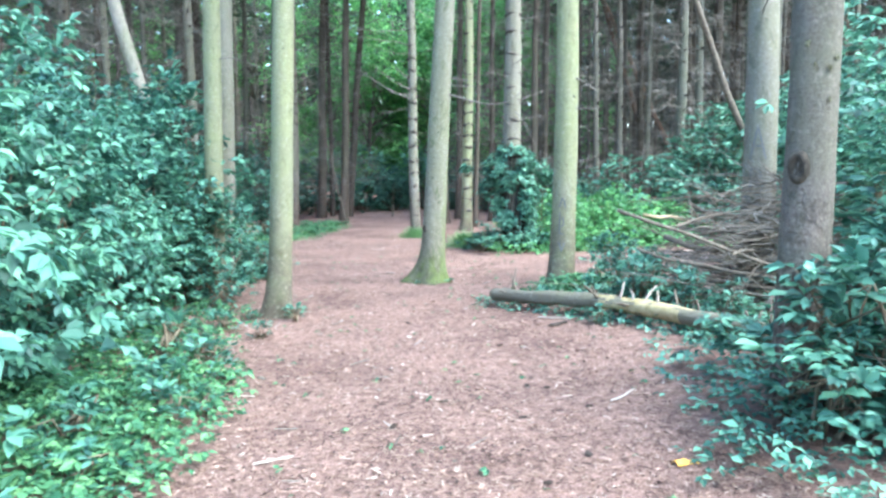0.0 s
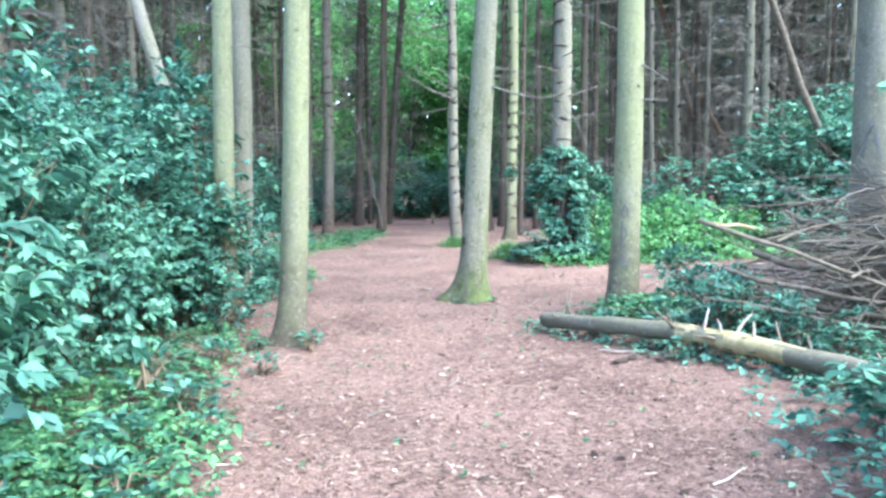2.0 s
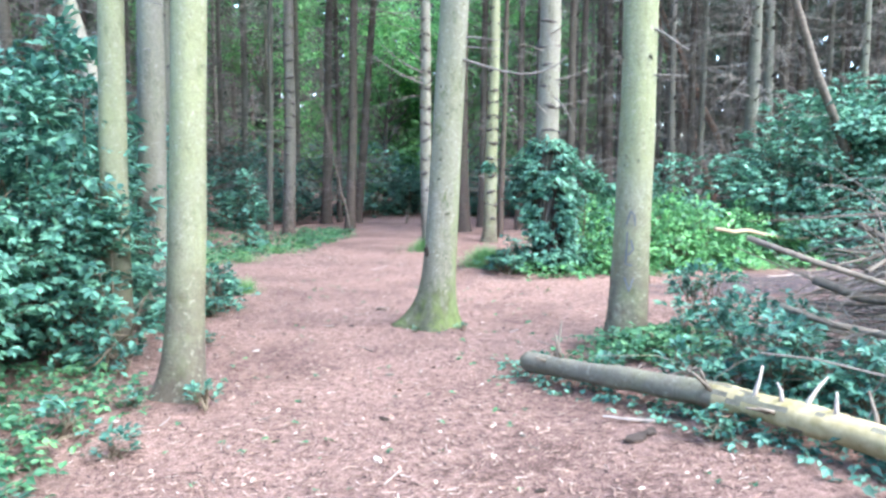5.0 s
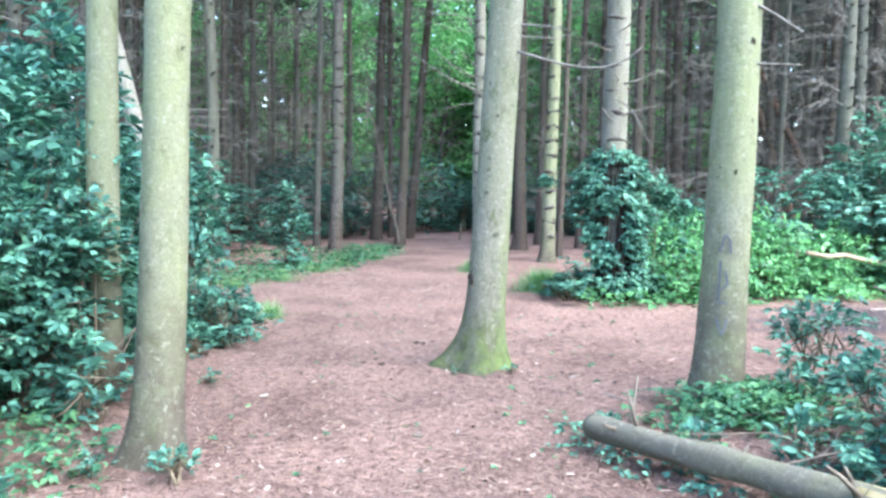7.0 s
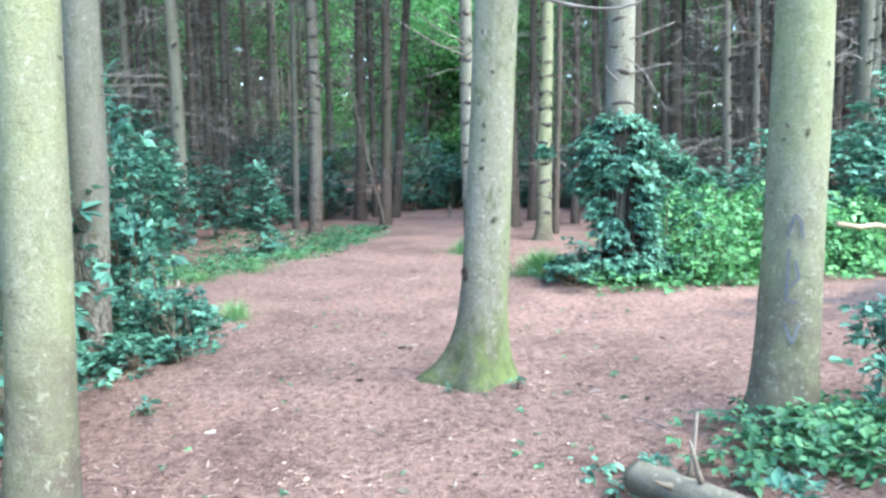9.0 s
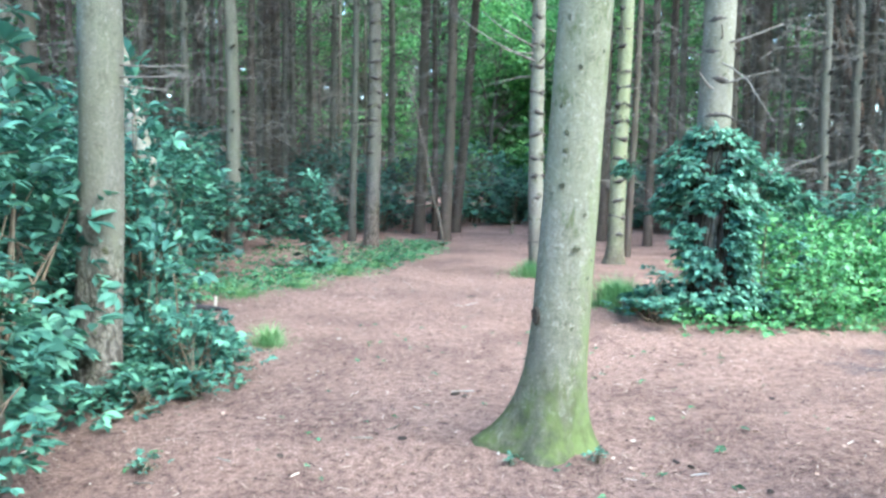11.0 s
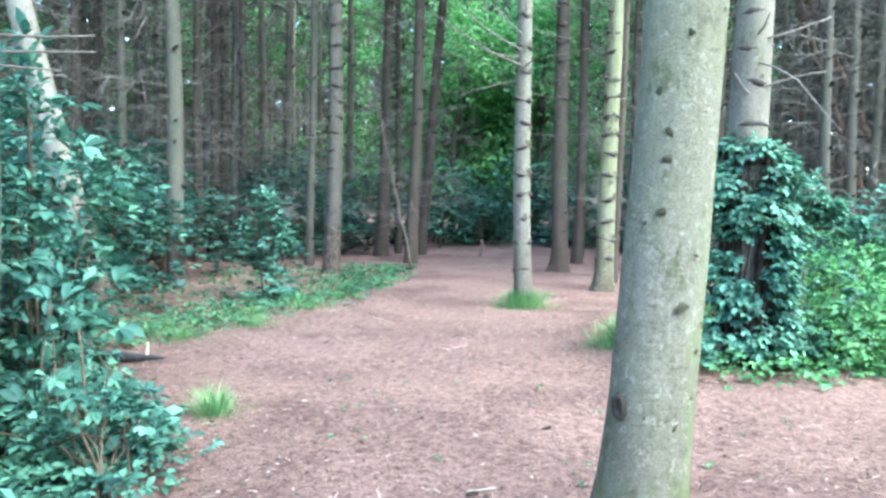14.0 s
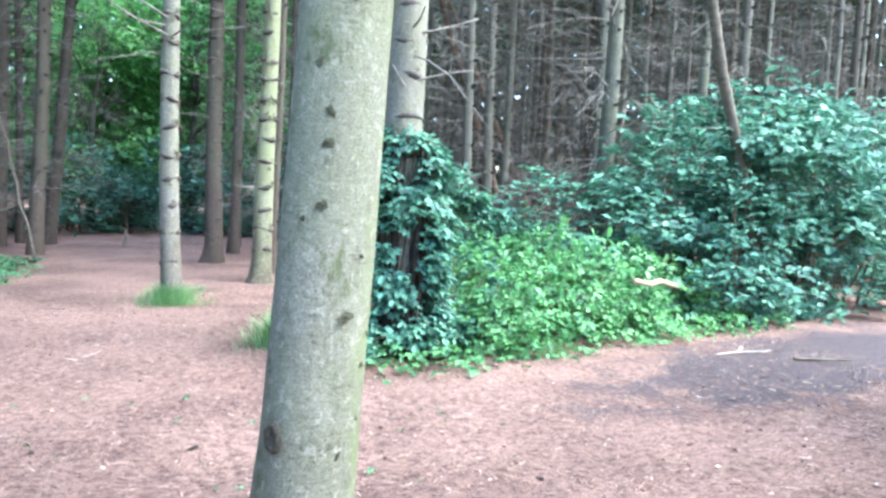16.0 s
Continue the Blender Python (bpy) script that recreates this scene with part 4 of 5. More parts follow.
# the dark end of the ride and the sunlit leaves behind it
for i, (x, y, rad, h) in enumerate([(.3, 30.4, 1.0, 1.6), (1.6, 31.4, 1.5, 2.2), (-1.2, 31.2, 1.5, 2.2), (3.2, 30.8, 1.4, 2.0), (4.8, 29.0, 1.3, 1.8), (6.4, 27.4, 1.2, 1.7), (-.4, 33.5, 1.8, 2.3), (2.4, 34.0, 1.8, 2.3), (5.4, 32.6, 1.8, 2.4)]):
    shrub("elder_shrub", (DEEP + TALL)[i % 5], x, y, rad, h, "dark green shrub closing the end of the ride", "shrub", "elder shrubs", 2.2)


def broadleaf_tree(x, y, height, radius, seed):
    r = np.random.default_rng(seed)
    tree = new("broadleaf_tree")
    tree.location = (x, y, 0)
    tagged(tree, "bright green broad-leaved tree beyond the end of the ride", "tree", "broad-leaved trees")
    lines = [(bent((0, 0, -.1), (0, 0, 1), height * .8, 7, .06, 0, r), np.linspace(.16, .04, 8))]
    cen = []
    for i in range(30):
        z = height * r.uniform(.12, 1)
        a = r.uniform(0, 6.28)
        d = radius * r.uniform(.3, 1) * math.sqrt(max(.15, 1 - ((z / height - .5) / .58) ** 2))
        cen.append((d * math.cos(a), d * math.sin(a), z))
        s = lines[0][0][min(6, int(z / height * 7))]
        lines.append((np.array([s, (s + np.array(cen[-1])) / 2 + r.normal(0, .15, 3), cen[-1]]), (.05, .03, .01)))
    v, f = tubes(lines, 6)
    part("trunk", mesh_of("trunk", v, f, BARK_GREY, True), tree, "trunk and limbs")
    cen = np.array(cen)
    n = 3400
    pos = cen[r.integers(0, len(cen), n)] + r.normal(0, .42, (n, 3))
    pos[:, 2] = np.clip(pos[:, 2], .2, None)
    way = unit(pos * np.array([1, 1, 0]) + 1e-3) + r.normal(0, .6, (n, 3)) - np.array([0, 0, .3])
    up = np.tile((0, 0, 1.0), (n, 1)) + r.normal(0, .4, (n, 3))
    v, f = sprigs(pos, way, up, np.full(n, .22), np.full(n, .2) * r.uniform(.7, 1.2, n), 1, .6, DIAMOND, r)
    part("crown", mesh_of("crown", v, f, BROADLEAF), tree, "bright green leaves")


for i, (x, y, h, rad) in enumerate([(-.8, 35.5, 8, 2.2), (2.3, 36.2, 9, 2.4), (.4, 38, 11, 2.8), (3.6, 39, 12, 3.2), (-2.6, 38.5, 12, 3.0), (6.6, 41, 11, 3.0), (-7, 42, 12, 3.2), (-12, 40, 11, 3), (-18, 36, 11, 3.2), (-15, 29, 9, 2.6), (11, 46, 12, 3.2)]):
    broadleaf_tree(x, y, h, rad, 900 + i)


# the shrub that climbs round the trunk by the fork
def climbing_shrub():
    r = np.random.default_rng(61)
    ob = new("climbing_shrub")
    ob.location = (2.74, 14.86, 0)
    tagged(ob, "dense dark green leafy climber wrapped round a spruce", "shrub", "")
    # leafy boughs: centre, half-widths, number of hand-shaped leaves
    boughs = [((-.05, 0, 1.95), (.22, .24, .14), 110), ((-.28, 0, 1.62), (.24, .26, .24), 190), ((.2, 0, 1.68), (.2, .26, .24), 170), ((-.05, -.12, 1.4), (.3, .24, .2), 190),
              ((-.42, .05, 1.22), (.18, .2, .2), 90), ((.26, -.05, 1.15), (.16, .22, .26), 120), ((.22, -.1, .8), (.14, .2, .22), 100), ((.3, 0, .48), (.18, .24, .16), 90),
              ((-.38, 0, .28), (.26, .28, .15), 150), ((.12, -.16, .26), (.3, .2, .16), 140), ((-.62, .05, .2), (.18, .22, .12), 70), ((.46, 0, .22), (.18, .24, .14), 80),
              ((.62, .05, 1.42), (.18, .14, .12), 55), ((.86, .05, 1.28), (.14, .12, .11), 40), ((-.86, .05, 1.6), (.13, .12, .08), 28), ((-.26, -.08, .85), (.14, .16, .26), 90), ((-.12, -.2, .62), (.16, .1, .18), 60), ((.16, -.2, 1.0), (.12, .1, .2), 60), ((0, .25, .9), (.3, .12, .6), 110)]
    P = []
    for cen, half, num in boughs:
        d = unit(r.normal(0, 1, (num, 3))) * r.uniform(.45, 1.1, num)[:, None]
        P.append(np.array(cen) + d * half)
    pos = np.concatenate(P)
    pos[:, 2] = np.clip(pos[:, 2], .04, None)
    n = len(pos)
    out = unit(pos * np.array([1, 1, 0]) + 1e-3)
    way = out + r.normal(0, .5, (n, 3)) * np.array([1, 1, .5]) - np.array([0, 0, .2])
    up = np.tile((0, 0, .9), (n, 1)) + out * .55 + r.normal(0, .25, (n, 3))
    size = .1 * r.uniform(.7, 1.2, n)
    v, f = palms(pos, way, up, size * .5, size, 5, .5, LEAF_OVAL, r)
    part("foliage", mesh_of("foliage", v, f, ELDER, True), ob)
    lines = []
    for tip in ((.95, .05, 1.3), (-.9, .05, 1.62), (-.45, 0, 1.25), (.4, 0, .5), (-.6, 0, .22)):
        tip = np.array(tip)
        lines.append((np.array([(0, 0, tip[2] * .7), tip * (.4, 1, 1) - (0, 0, .1), tip]), (.016, .011, .005)))
    for i in range(44):
        b = r.uniform(0, 6.28)
        pts = [(.2 * math.cos(b + t * .9), .2 * math.sin(b + t * .9), t * 2.0 - .03) for t in np.linspace(0, 1, 7)]
        lines.append((np.array(pts) + r.normal(0, .02, (7, 3)), np.linspace(.02, .008, 7)))
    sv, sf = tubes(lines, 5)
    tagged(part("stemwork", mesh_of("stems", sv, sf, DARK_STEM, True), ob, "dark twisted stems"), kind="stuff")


climbing_shrub()
shrub("elder_shrub", MID[1], 3.3, 15.05, .35, 1.5, "leafy green shoots beside the climber-clad trunk", "shrub", "elder shrubs", 1.8, .45)
shrub("elder_shrub", BUSHY[0], 2.15, 14.6, .4, .5, "low dark green shoots at the climber's foot", "shrub", "elder shrubs", .75, .4)


# ---------------------------------------------------------------- low growth
def edge_left(y):
    return float(np.interp(y, (0, 3.8, 5.5, 6.9, 8.1, 9.2, 10.7, 11.8, 12.9, 14.6, 16.0, 18.7, 20.6, 30), (-.5, -.57, -.56, -.95, -1.0, -1.35, -1.6, -1.4, -1.9, -3.1, -2.3, -1.2, -.9, -.7)))


def edge_right(y):
    return float(np.interp(y, (0, 3.7, 5.3, 6.8, 7.8, 9.0, 10.2), (1.9, 2.0, 2.35, 2.55, 2.45, 2.0, 2.6)))


def herbs(name, n, box, keep, height, size, material, label, seed, width=.66):
    """Small leaves on thin stalks, thinning out to the edges."""
    r = np.random.default_rng(seed)
    P = []
    while len(P) < n:
        x, y = r.uniform(box[0], box[1]), r.uniform(box[2], box[3])
        k = keep(x, y)
        k *= .35 + .9 * max(0, .5 + .9 * noise.noise(Vector((x * 1.6, y * 1.6, seed))))
        if r.uniform(0, 1) < k:
            P.append((x, y, rise(x, y) + height * r.uniform(.12, 1) * (.5 + .5 * k)))
    P = np.array(P)
    a = r.uniform(0, 6.28, n)
    way = np.stack([np.cos(a), np.sin(a), r.normal(.05, .2, n)], 1)
    up = np.tile((0, 0, 1.0), (n, 1)) + r.normal(0, .25, (n, 3))
    v, f = sprigs(P, way, up, np.full(n, size * .9), size * r.uniform(.6, 1.25, n), 1, width, LEAF_PLAIN, r)
    tagged(new(name, mesh_of(name, v, f, material)), label, "undergrowth", kind="stuff")


herbs("ground_cover", 6400, (-3.0, -.2, 1.6, 9.4), lambda x, y: min(1, max(0, (edge_left(y) - x + .12) / .5)) * (1 - .65 * smooth(y, 5.0, 7.6)) * smooth(y, 1.6, 2.7 + .5 * math.sin(x * 3)) * smooth(x, -3.0, -2.4), .2, .06, WOODLAND_HERB, "low green woodland herbs beside the path", 31)
herbs("ground_cover", 3600, (1.7, 5.2, 1.6, 8.2), lambda x, y: min(1, max(0, (x - edge_right(y) + .1) / .5)) * (.22 if y > 5.7 and x < 1.5 + (8.84 - y) * .643 else 1), .24, .06, ELDER, "low bluish green herbs under the brushwood", 32)
herbs("ground_cover", 620, (1.9, 3.4, 8.5, 10.2), lambda x, y: max(0, 1 - math.hypot((x - 2.62) / .75, (y - 9.2) / .65)), .22, .058, WOODLAND_HERB, "green herbs round the spruce's foot", 33)
herbs("ground_cover", 420, (1.4, 3.6, 5.6, 9.2), lambda x, y: max(0, 1 - abs(x - (1.6 + (8.84 - y) * .64)) / .35), .09, .045, ELDER, "green herbs along the fallen log", 34)
herbs("ground_cover", 2600, (-4.6, -.6, 13.6, 23), lambda x, y: min(1, max(0, (edge_left(y) - x + .1) / .45)) * (1 - .8 * smooth(edge_left(y) - x, .5, 2.0)), .15, .07, WOODLAND_HERB, "fresh green herbs on the grassy verge", 35)
herbs("ground_cover", 1500, (-2.6, -1.0, 10.6, 13.2), lambda x, y: min(1, max(0, (edge_left(y) - x + .1) / .3)), .3, .07, ELDER, "soft green herbs at the shrubs' feet", 36)
herbs("ground_cover", 1600, (2.2, 8.2, 13.9, 17), lambda x, y: max(0, min(1, (y - (13.75 + .3 * (x - 2.2) * .9)) / .35)) * (y < 15.4 + .35 * (x - 2.5)), .22, .075, BRAMBLE, "bright green herbs along the side path", 37)
herbs("ground_cover", 260, (-1.3, 2.6, 3, 14), lambda x, y: .25, .04, .035, HERB, "scattered tiny green seedlings on the litter", 38)


def grass_tuft(x, y, radius, height, n, seed):
    r = np.random.default_rng(seed)
    a = r.uniform(0, 6.28, n)
    d = radius * np.abs(r.normal(0, .62, n)) * (1 + .3 * np.sin(3 * a + seed) + .22 * np.sin(7 * a + 2 * seed))
    pos = np.stack([x + d * np.cos(a), y + d * np.sin(a), np.zeros(n)], 1)
    pos[:, 2] = [rise(p[0], p[1]) for p in pos]
    b = a + r.normal(0, .9, n)
    way = np.stack([np.cos(b) * .5, np.sin(b) * .5, np.full(n, .9)], 1) + r.normal(0, .2, (n, 3))
    up = np.stack([-np.cos(b), -np.sin(b), np.full(n, .3)], 1)
    v, f = leaves(pos, way, up, height * r.uniform(.35, 1.15, n) * np.clip(1.25 - d / radius * .5, .4, 1.2), .024, BLADE)
    tagged(new("grass_tuft", mesh_of("grass_tuft", v, f, GRASS)), "tuft of fresh green grass on the needle litter", "grass", "grass tufts", "stuff")


for i, t in enumerate([(.93, 18.2, .36, .27, 1700), (1.86, 15.5, .36, .34, 1800), (2.1, 15.15, .32, .26, 1100), (-1.40, 12.87, .17, .21, 420), (-2.7, 15.5, .5, .14, 700), (-2.2, 16.3, .5, .13, 600), (-1.9, 17.6, .5, .14, 500), (1.35, 19.3, .2, .1, 200), (-1.7, 18.8, .4, .12, 600), (-1.3, 20.0, .3, .12, 400), (-2.4, 17.0, .5, .12, 700), (6.4, 15.4, .4, .15, 300), (4.2, 14.6, .4, .15, 300), (8.2, 16.0, .5, .18, 350), (-3.1, 15.9, .5, .15, 500)]):
    grass_tuft(*t, 700 + i)


# ---------------------------------------------------------------- dead wood
def fallen_log():
    r = np.random.default_rng(5)
    a, b = np.array((1.62, 8.80)), np.array((3.78, 5.44))
    ob = new("fallen_log")
    tagged(ob, "fallen spruce log with peeling bark lying beside the path", "log")
    n, sides = 90, 16
    V, F = [], []
    way = unit(b - a)
    side = np.array((-way[1], way[0]))
    for i in range(n):
        u = i / (n - 1)
        c = a + (b - a) * u + side * .025 * math.sin(u * 5)
        z = rise(*c) + .125 + .035 * math.sin(u * 3.1)
        rad = (.070 + .012 * u) * (1 + .05 * math.sin(u * 37) + .035 * math.sin(u * 61 + 1))
        for k in range(sides):
            w = 2 * math.pi * k / sides
            g = rad * (1 + .05 * math.sin(3 * w + u * 9) + .03 * math.sin(5 * w - u * 21))
            p = c + side * g * math.cos(w)
            V.append((p[0], p[1], z + g * math.sin(w)))
    for i in range(n - 1):
        for k in range(sides):
            q = i * sides
            F.append((q + k, q + (k + 1) % sides, q + sides + (k + 1) % sides, q + sides + k))
    F.append(tuple((n - 1) * sides + k for k in range(sides)))
    F.append(tuple(reversed(range(sides))))
    bark, bare = [], []
    for face in F:
        i, k = face[0] // sides, face[0] % sides
        u, w = i / (n - 1), 2 * math.pi * k / sides
        ragged = .05 * noise.noise(Vector((math.cos(w) * 1.7, math.sin(w) * 1.7, 3))) + .018 * math.sin(9 * w)
        off = .40 + ragged < u < .64 + ragged and math.sin(w - .3) > -.55 and noise.noise(Vector((u * 26, math.cos(w) * 2, math.sin(w) * 2))) < .22
        (bare if len(face) == 4 and off else bark).append(face)
    part("bark", mesh_of("bark", V, bark, BARK_ROT, True), ob)
    part("bare_wood", mesh_of("bare_wood", V, bare, PEELED, True), ob, "peeled yellowish wood")
    for u, lean, long in ((.46, .5, .2), (.50, -.3, .14), (.53, .9, .24), (.57, .2, .16)):
        c = a + (b - a) * u
        p = np.array((c[0], c[1], rise(*c) + .19))
        v, f = tubes([(bent(p, (lean * .7, .3 * lean, 1), long, 3, .16, 0, r), (.017, .013, .009, .005))], 6)
        part("branch_stub", mesh_of("branch_stub", v, f, PALE, True), ob, "pale broken branch")
    for i in range(14):
        u = r.uniform(.05, .97)
        c = a + (b - a) * u
        w = r.uniform(.2, 2.9)
        d = np.array((side[0] * math.cos(w), side[1] * math.cos(w), math.sin(w)))
        p = np.array((c[0], c[1], rise(*c) + .15)) + d * .06
        v, f = tubes([(bent(p, d + np.array((way[0], way[1], 0)) * -.3, r.uniform(.06, .3), 3, .1, 0, r), (.014, .011, .009, .006))], 6)
        part("branch_stub", mesh_of("branch_stub", v, f, DEAD_BRANCH, True), ob)


fallen_log()


def brush_pile():
    r = np.random.default_rng(8)
    ob = new("brush_pile")
    tagged(ob, "tangled heap of brown dead branches round a spruce", "brushwood")
    c = np.array((4.12, 7.7))
    for i in range(170):
        u = r.uniform(0, 1) ** .8
        x, y = c + r.normal(0, 1, 2) * (.42, .34)
        z = rise(x, y) + .12 + 1.22 * u * math.exp(-((x - c[0]) / .9) ** 2 - ((y - c[1]) / .9) ** 2)
        ang = r.normal(2.9, .55) if r.uniform() < .7 else r.uniform(0, 6.28)
        L = r.uniform(.6, 1.75)
        d = np.array((math.cos(ang), math.sin(ang), r.normal(.0, .22)))
        pts = bent(np.array((x, y, z)) - d * L / 2, d, L, 6, .1, -.03, r)
        lift = max(0, .03 - min(p[2] - rise(p[0], p[1]) for p in pts))
        pts[:, 2] += lift
        w = r.uniform(.005, .014)
        lines = [(pts, np.linspace(w, w * .35, 7))]
        for _ in range(int(r.integers(2, 6))):
            j = int(r.integers(1, 5))
            dd = unit(pts[j + 1] - pts[j]) + r.normal(0, .5, 3)
            lines.append((bent(pts[j], dd, L * r.uniform(.15, .4), 3, .15, .05, r), np.linspace(w * .5, w * .2, 4)))
        v, f = tubes(lines, 5)
        part("branch", mesh_of("branch", v, f, DEAD_BRANCH if i % 3 else DEAD_TWIG), ob)
    for i in range(150):
        x, y = c + r.normal(0, 1, 2) * (.5, .4)
        z = rise(x, y) + r.uniform(.15, 1.25) * math.exp(-((x - c[0]) / .9) ** 2 - ((y - c[1]) / .9) ** 2) + .1
        ang = r.normal(2.7, .9)
        pts = bent((x, y, z), (math.cos(ang), math.sin(ang), r.uniform(.1, .8)), r.uniform(.5, 1.2), 7, .12, -.12, r)
        pts[:, 2] = np.maximum(pts[:, 2], [rise(p[0], p[1]) + .02 for p in pts])
        w = r.uniform(.003, .007)
        v, f = tubes([(pts, np.linspace(w, w * .4, 8))], 4)
        part("twig", mesh_of("twig", v, f, DEAD_BRANCH if i % 2 else DEAD_TWIG), ob)
    # thicker poles laid across the heap
    for p, q, w in (((2.64, 7.5, 1.16), (5.0, 6.35, .28), .017), ((2.9, 7.6, .75), (5.0, 6.4, .36), .02), ((3.3, 8.0, .85), (5.2, 7.05, .36), .03), ((3.4, 7.4, .5), (5.2, 6.6, .3), .024), ((3.5, 7.9, 1.2), (5.3, 7.5, .7), .02)):
        p, q = np.array(p), np.array(q)
        ts = np.linspace(0, 1, 9)[:, None]
        pts = p + (q - p) * ts + r.normal(0, .015, (9, 3))
        v, f = tubes([(pts, np.linspace(w, w * .7, 9))], 9)
        part("pole", mesh_of("pole", v, f, DEAD_BRANCH, True), ob, "thick dead pole")


brush_pile()


def leaning_pole(name, a, b, r0, r1, material, label, seed, twigs=6):
    r = np.random.default_rng(seed)
    a, b = np.array(a, float), np.array(b, float)
    ob = new(name)
    tagged(ob, label, "dead tree", "")
    ts = np.linspace(0, 1, 12)[:, None]
    pts = a + (b - a) * ts + r.normal(0, .02, (12, 3))
    v, f = tubes([(pts, np.linspace(r0, r1, 12))], 12)
    part("stem", mesh_of("stem", v, f, material, True), ob)
    for i in range(twigs):
        p = pts[int(r.integers(3, 11))]
        v, f = tubes([(bent(p, r.normal(0, 1, 3) * (1, 1, .4), r.uniform(.4, 1.1), 4, .15, -.03, r), np.linspace(.011, .004, 5))], 4)
        part("dead_branch", mesh_of("dead_branch", v, f, DEAD_TWIG), ob)


def grow(p, q, top):
    """Carries a line from the foot on the ground through q up to a height."""
    p, q = np.array(p, float), np.array(q, float)
    d = (q - p) / (q[2] - p[2])
    return tuple(p + d * (0 - p[2])), tuple(p + d * (top - p[2]))


leaning_pole("leaning_trunk", *grow((-4.44, 16.1, 2.52), (-5.04, 16.1, 4.86), 10), .15, .09, BARK_BLEACHED, "pale dead trunk leaning over the elder shrubs", 71, 14)
leaning_pole("leaning_trunk", *grow((7.95, 16.51, 2.5), (6.64, 15.96, 5.0), 7), .085, .055, DEAD_BRANCH, "thin bare pole leaning among the spruces", 72, 5)
leaning_pole("leaning_trunk", (11.35, 24.4, 3.5), (9.75, 24.5, 4.75), .10, .085, DARK_BOUGH, "dark broken bough hanging among the spruces", 73, 3)
leaning_pole("leaning_trunk", *grow((9.54, 27.7, 2.5), (8.9, 28.3, 5.0), 8), .13, .07, BARK_FLAKING, "thin orange-brown dead trunk leaning against the spruces", 74, 6)
leaning_pole("leaning_trunk", *grow((11.0, 28.2, 1.5), (9.3, 28.4, 5.2), 8), .12, .06, BARK_FLAKING, "thin orange-brown dead trunk leaning against the spruces", 75, 6)
leaning_pole("fallen_pole", (9.4, 17.6, .2), (5.35, 15.0, .66), .035, .032, WOOD, "pale barkless pole lying across the brambles", 77, 0)
leaning_pole("wooden_stake", (.32, 26.4, -.05), (.34, 26.4, .36), .035, .03, DEAD_BRANCH, "short wooden stake at the end of the ride", 78, 0)
leaning_pole("leaning_trunk", (-1.0, 22.6, .0), (-1.8, 22.6, 3.6), .025, .012, DEAD_BRANCH, "thin bare stick leaning against a spruce", 76, 2)


def charred_log():
    r = np.random.default_rng(15)
    ob = new("charred_log")
    tagged(ob, "blackened piece of log with a pale stick beside it", "log")
    pts = bent((-3.15, 14.35, .05), (1, .05, 0), .75, 6, .1, 0, r)
    pts[:, 2] = np.linspace(.06, .03, 7)
    v, f = tubes([(pts, (.045, .06, .055, .05, .035, .025, .01))], 9)
    part("log", mesh_of("log", v, f, CHAR, True), ob)
    v, f = tubes([(np.array([(-2.56, 14.4, .0), (-2.55, 14.41, .17)]), (.018, .014))], 6)
    part("stick", mesh_of("stick", v, f, PALE), ob, "pale upright stick")


charred_log()


# ---------------------------------------------------------------- litter
def loose_twig(x, y, ang, length, w, material, label, seed):
    r = np.random.default_rng(seed)
    z = rise(x, y)
    pts = bent((x, y, z + w * .8), (math.cos(ang), math.sin(ang), .02), length, 5, .12, 0, r)
    pts[:, 2] = [rise(p[0], p[1]) + w * .9 + .006 * k for k, p in enumerate(pts)]
    lines = [(pts, np.linspace(w, w * .5, 6))]
    if length > .35:
        lines.append((bent(pts[2], (math.cos(ang + .7), math.sin(ang + .7), .1), length * .35, 3, .1, 0, r), np.linspace(w * .6, w * .3, 4)))
    v, f = tubes(lines, 5)
    tagged(new("twig", mesh_of("twig", v, f, material)), label, "twig", "fallen twigs")


tw = np.random.default_rng(51)
for i in range(60):
    y = tw.uniform(2.6, 17)
    x = tw.uniform(edge_left(y), 2.0 if y < 9 else (3 if y < 13 else 1.2))
    loose_twig(x, y, tw.uniform(0, 6.28), tw.uniform(.05, .2), tw.uniform(.003, .006), (DEAD_TWIG, DEAD_BRANCH, PALE)[i % 3], "small dry twig on the needle litter", 1000 + i)
loose_twig(6.6, 14.0, -.45, .55, .018, DEAD_BRANCH, "bare forked stick on trodden soil", 1200)
loose_twig(5.9, 14.3, .1, .7, .01, PALE, "thin pale stick on trodden soil", 1201)
loose_twig(2.2, 7.6, 2.9, .3, .012, PALE, "pale broken stick beside the log", 1202)
loose_twig(-.25, 4.2, .2, .22, .008, PALE, "pale splinter on the needle litter", 1203)
loose_twig(1.9, 5.0, .1, .2, .008, PALE, "pale splinter on the needle litter", 1204)


def chip_mesh(seed, material):
    """A curled flake of bark or wood."""
    r = np.random.default_rng(seed)
    n = 7
    ring = [(math.cos(6.283 * k / n) * r.uniform(.7, 1.2), math.sin(6.283 * k / n) * r.uniform(.4, .8)) for k in range(n)]
    V = [(x, y, .10 * x * x) for x, y in ring] + [(x * .96, y * .96, .10 * x * x + .16) for x, y in ring]
    F = [tuple(reversed(range(n))), tuple(range(n, 2 * n))] + [(k, (k + 1) % n, n + (k + 1) % n, n + k) for k in range(n)]
    return mesh_of("bark_chip", V, F, material)


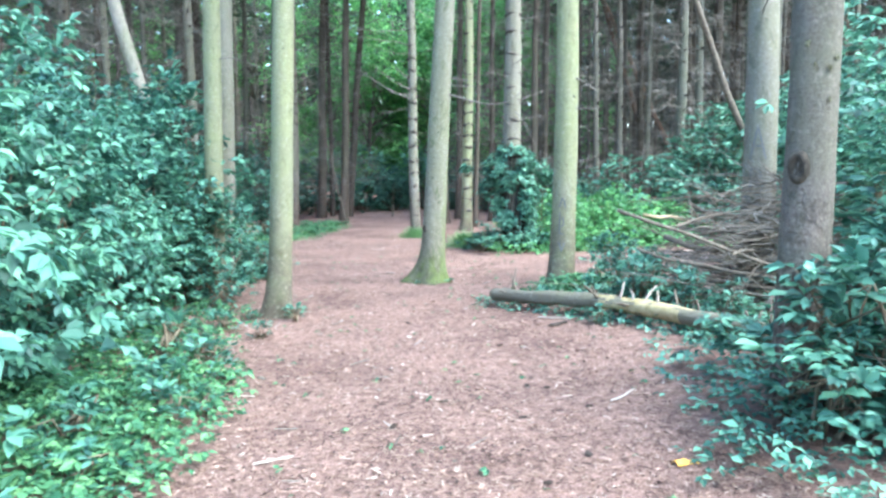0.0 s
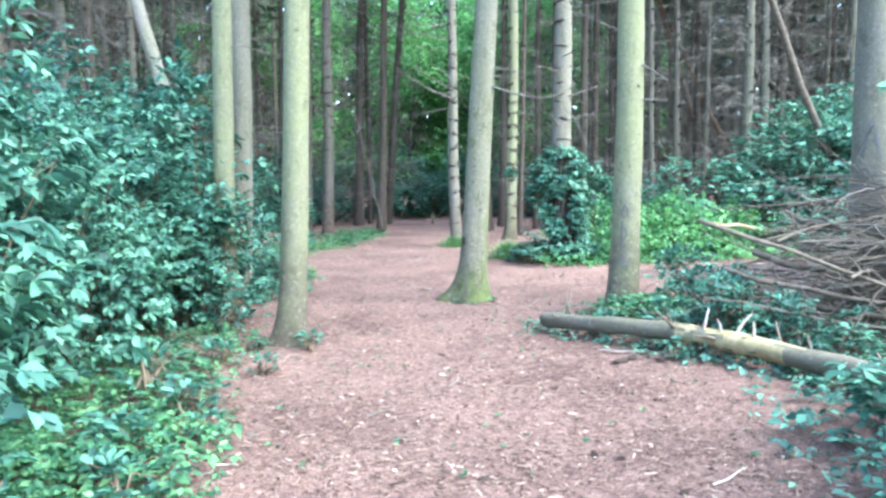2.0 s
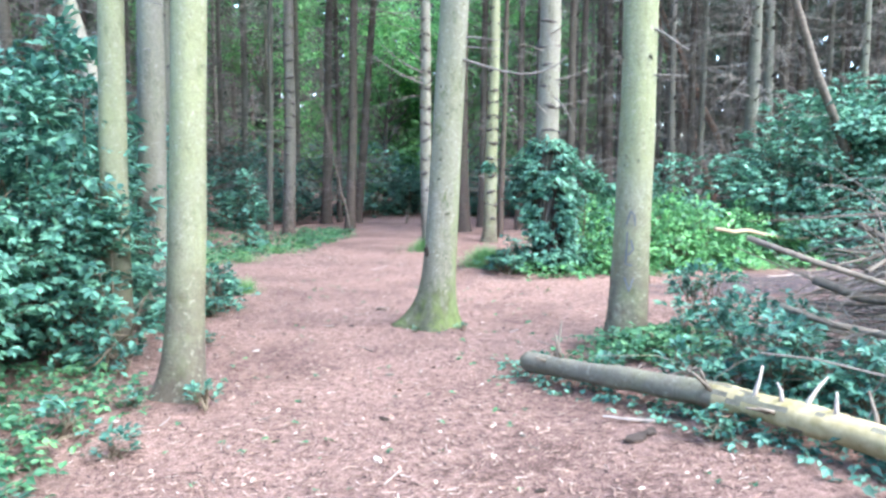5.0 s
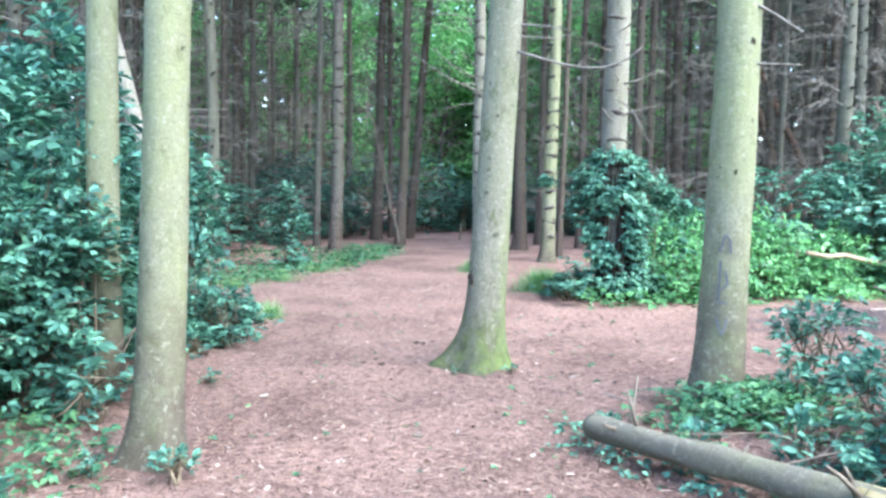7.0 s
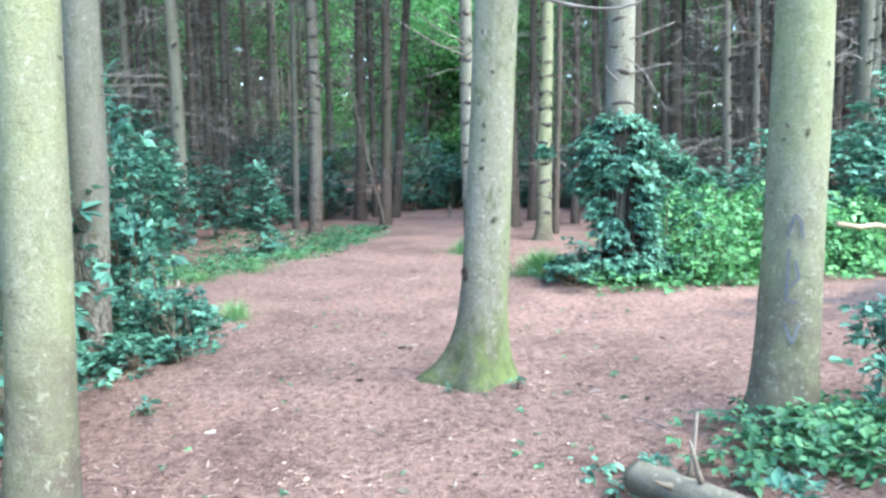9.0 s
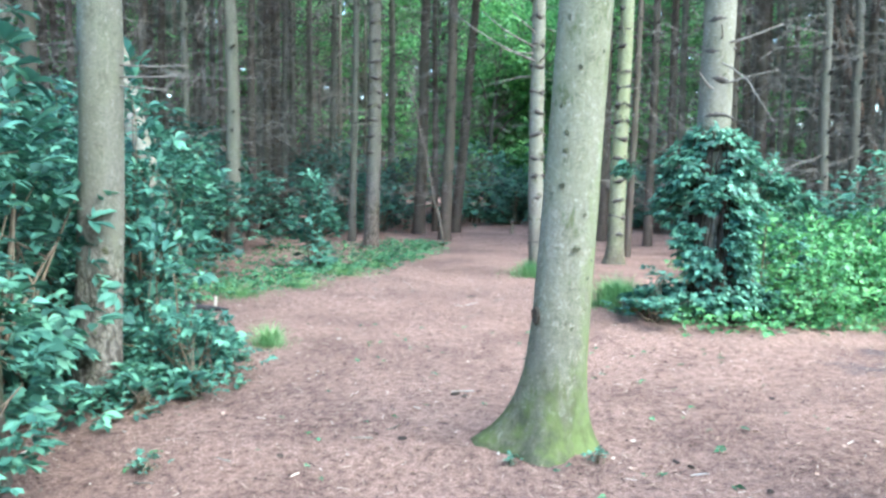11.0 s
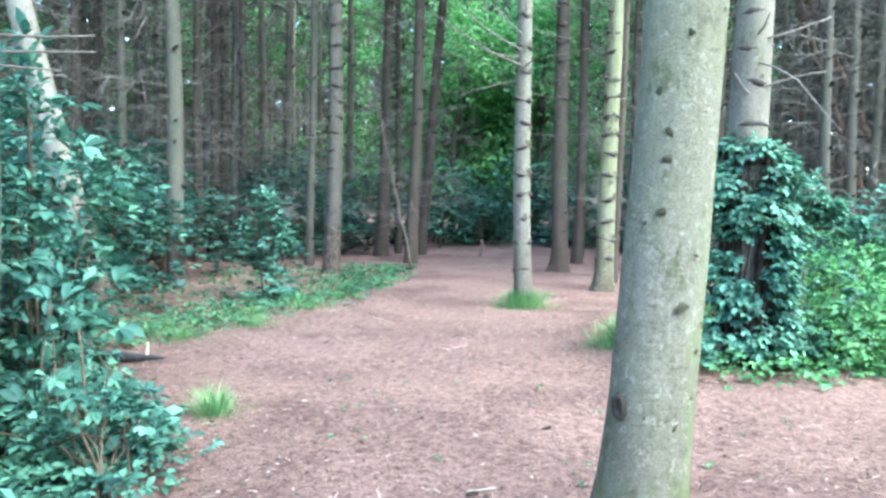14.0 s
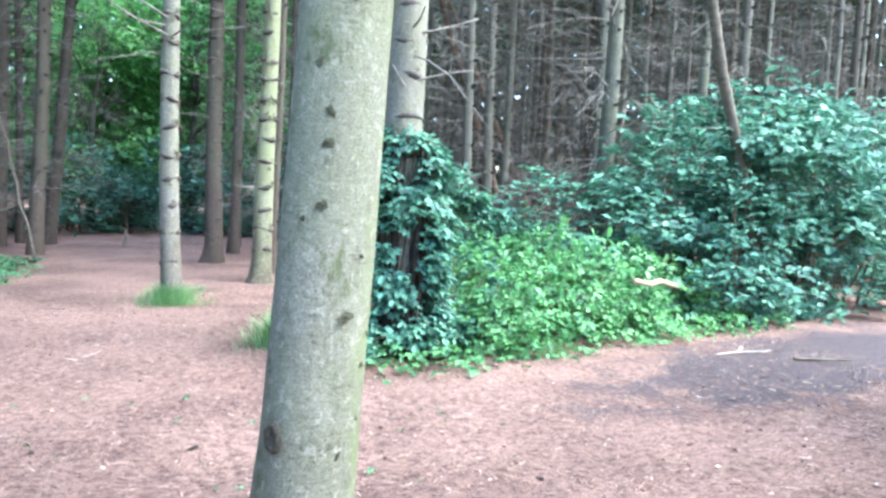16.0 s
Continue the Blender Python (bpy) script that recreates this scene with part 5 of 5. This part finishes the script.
CHIPS = [chip_mesh(1300 + i, m) for i, m in enumerate((BARK_RED, DEAD_BRANCH, BARK_GREY, PALE))]
cr = np.random.default_rng(64)
for i in range(70):
    y = 2.8 + 13 * cr.uniform(0, 1) ** 1.3
    x = cr.uniform(edge_left(y) - .2, 2.2 if y < 9 else (3.4 if y < 13 else 1.4))
    k = int(cr.integers(0, 4)) if i % 6 else 3
    size = cr.uniform(.015, .045) * (.6 if k == 3 else 1)
    chip = new("bark_chip", CHIPS[k])
    chip.matrix_world = pose(x, y, rise(x, y) + .004, cr.normal(0, 8), cr.normal(0, 8), cr.uniform(0, 360)) @ Matrix.Scale(size, 4)
    tagged(chip, "pale chip of wood on the needle litter" if k == 3 else "dark flake of bark on the needle litter", "bark chip", "bark chips")
for x, y, size, k in ((2.02, 7.35, .085, 0), (2.12, 7.42, .06, 0), (.62, 7.24, .04, 3), (-.58, 9.79, .045, 3), (.35, 11.66, .05, 2), (.42, 11.62, .035, 0)):
    chip = new("bark_chip", CHIPS[k])
    chip.matrix_world = pose(x, y, rise(x, y) + .004, 0, 0, x * 200) @ Matrix.Scale(size, 4)
    tagged(chip, "pale chip of wood on the needle litter" if k == 3 else "dark lump of bark on the needle litter", "bark chip", "bark chips")


def peel():
    V, F = [], []
    for i in range(7):
        for j in range(4):
            a = i / 6 * 2.4 - 1.2
            V.append((1.97 + .055 * math.sin(a) + .02 * j * math.cos(a), 3.93 + .035 * math.cos(a) - .018 * j, rise(1.97, 3.93) + .006 + .022 * abs(math.sin(i * 1.3 + j)) * (j in (1, 2))))
    for i in range(6):
        for j in range(3):
            F.append((i * 4 + j, i * 4 + j + 1, i * 4 + j + 5, i * 4 + j + 4))
    ob = new("fruit_peel", mesh_of("fruit_peel", V, F, ORANGE, True))
    mod = ob.modifiers.new("thickness", "SOLIDIFY")
    mod.thickness = .005
    tagged(ob, "scrap of orange peel lying at the path's edge", "litter")


peel()


def needle_litter():
    r = np.random.default_rng(90)
    n = 60000
    y = 2.4 + 17 * r.uniform(0, 1, n) ** 1.35
    x = -3 + (10.5 * np.clip((y - 2) / 9, .52, 1)) * r.uniform(0, 1, n)
    pos = np.stack([x, y, [rise(a, b) + .004 for a, b in zip(x, y)]], 1)
    pos[:, 2] += r.uniform(0, .006, n)
    a = r.uniform(0, 6.28, n)
    way = np.stack([np.cos(a), np.sin(a), r.normal(0, .07, n)], 1)
    up = np.tile((0, 0, 1.0), (n, 1)) + r.normal(0, .25, (n, 3))
    v, f = leaves(pos, way, up, r.uniform(.02, .07, n), .12, SLIVER)
    tagged(new("needle_litter", mesh_of("needle_litter", v, f, LITTER)), "dry brown needles and bits of stalk", "litter", kind="stuff")
    n = 12000
    y = 2.4 + 17 * r.uniform(0, 1, n) ** 1.35
    x = -3 + (10.5 * np.clip((y - 2) / 9, .52, 1)) * r.uniform(0, 1, n)
    pos = np.stack([x, y, [rise(a, b) + .006 for a, b in zip(x, y)]], 1)
    a = r.uniform(0, 6.28, n)
    way = np.stack([np.cos(a), np.sin(a), r.normal(.1, .15, n)], 1)
    up = np.tile((0, 0, 1.0), (n, 1)) + r.normal(0, .35, (n, 3))
    v, f = leaves(pos, way, up, r.uniform(.014, .040, n), .6, LEAF_PLAIN)
    tagged(new("leaf_litter", mesh_of("leaf_litter", v, f, LITTER)), "dry brown leaf scraps and bark flakes", "litter", kind="stuff")


needle_litter()
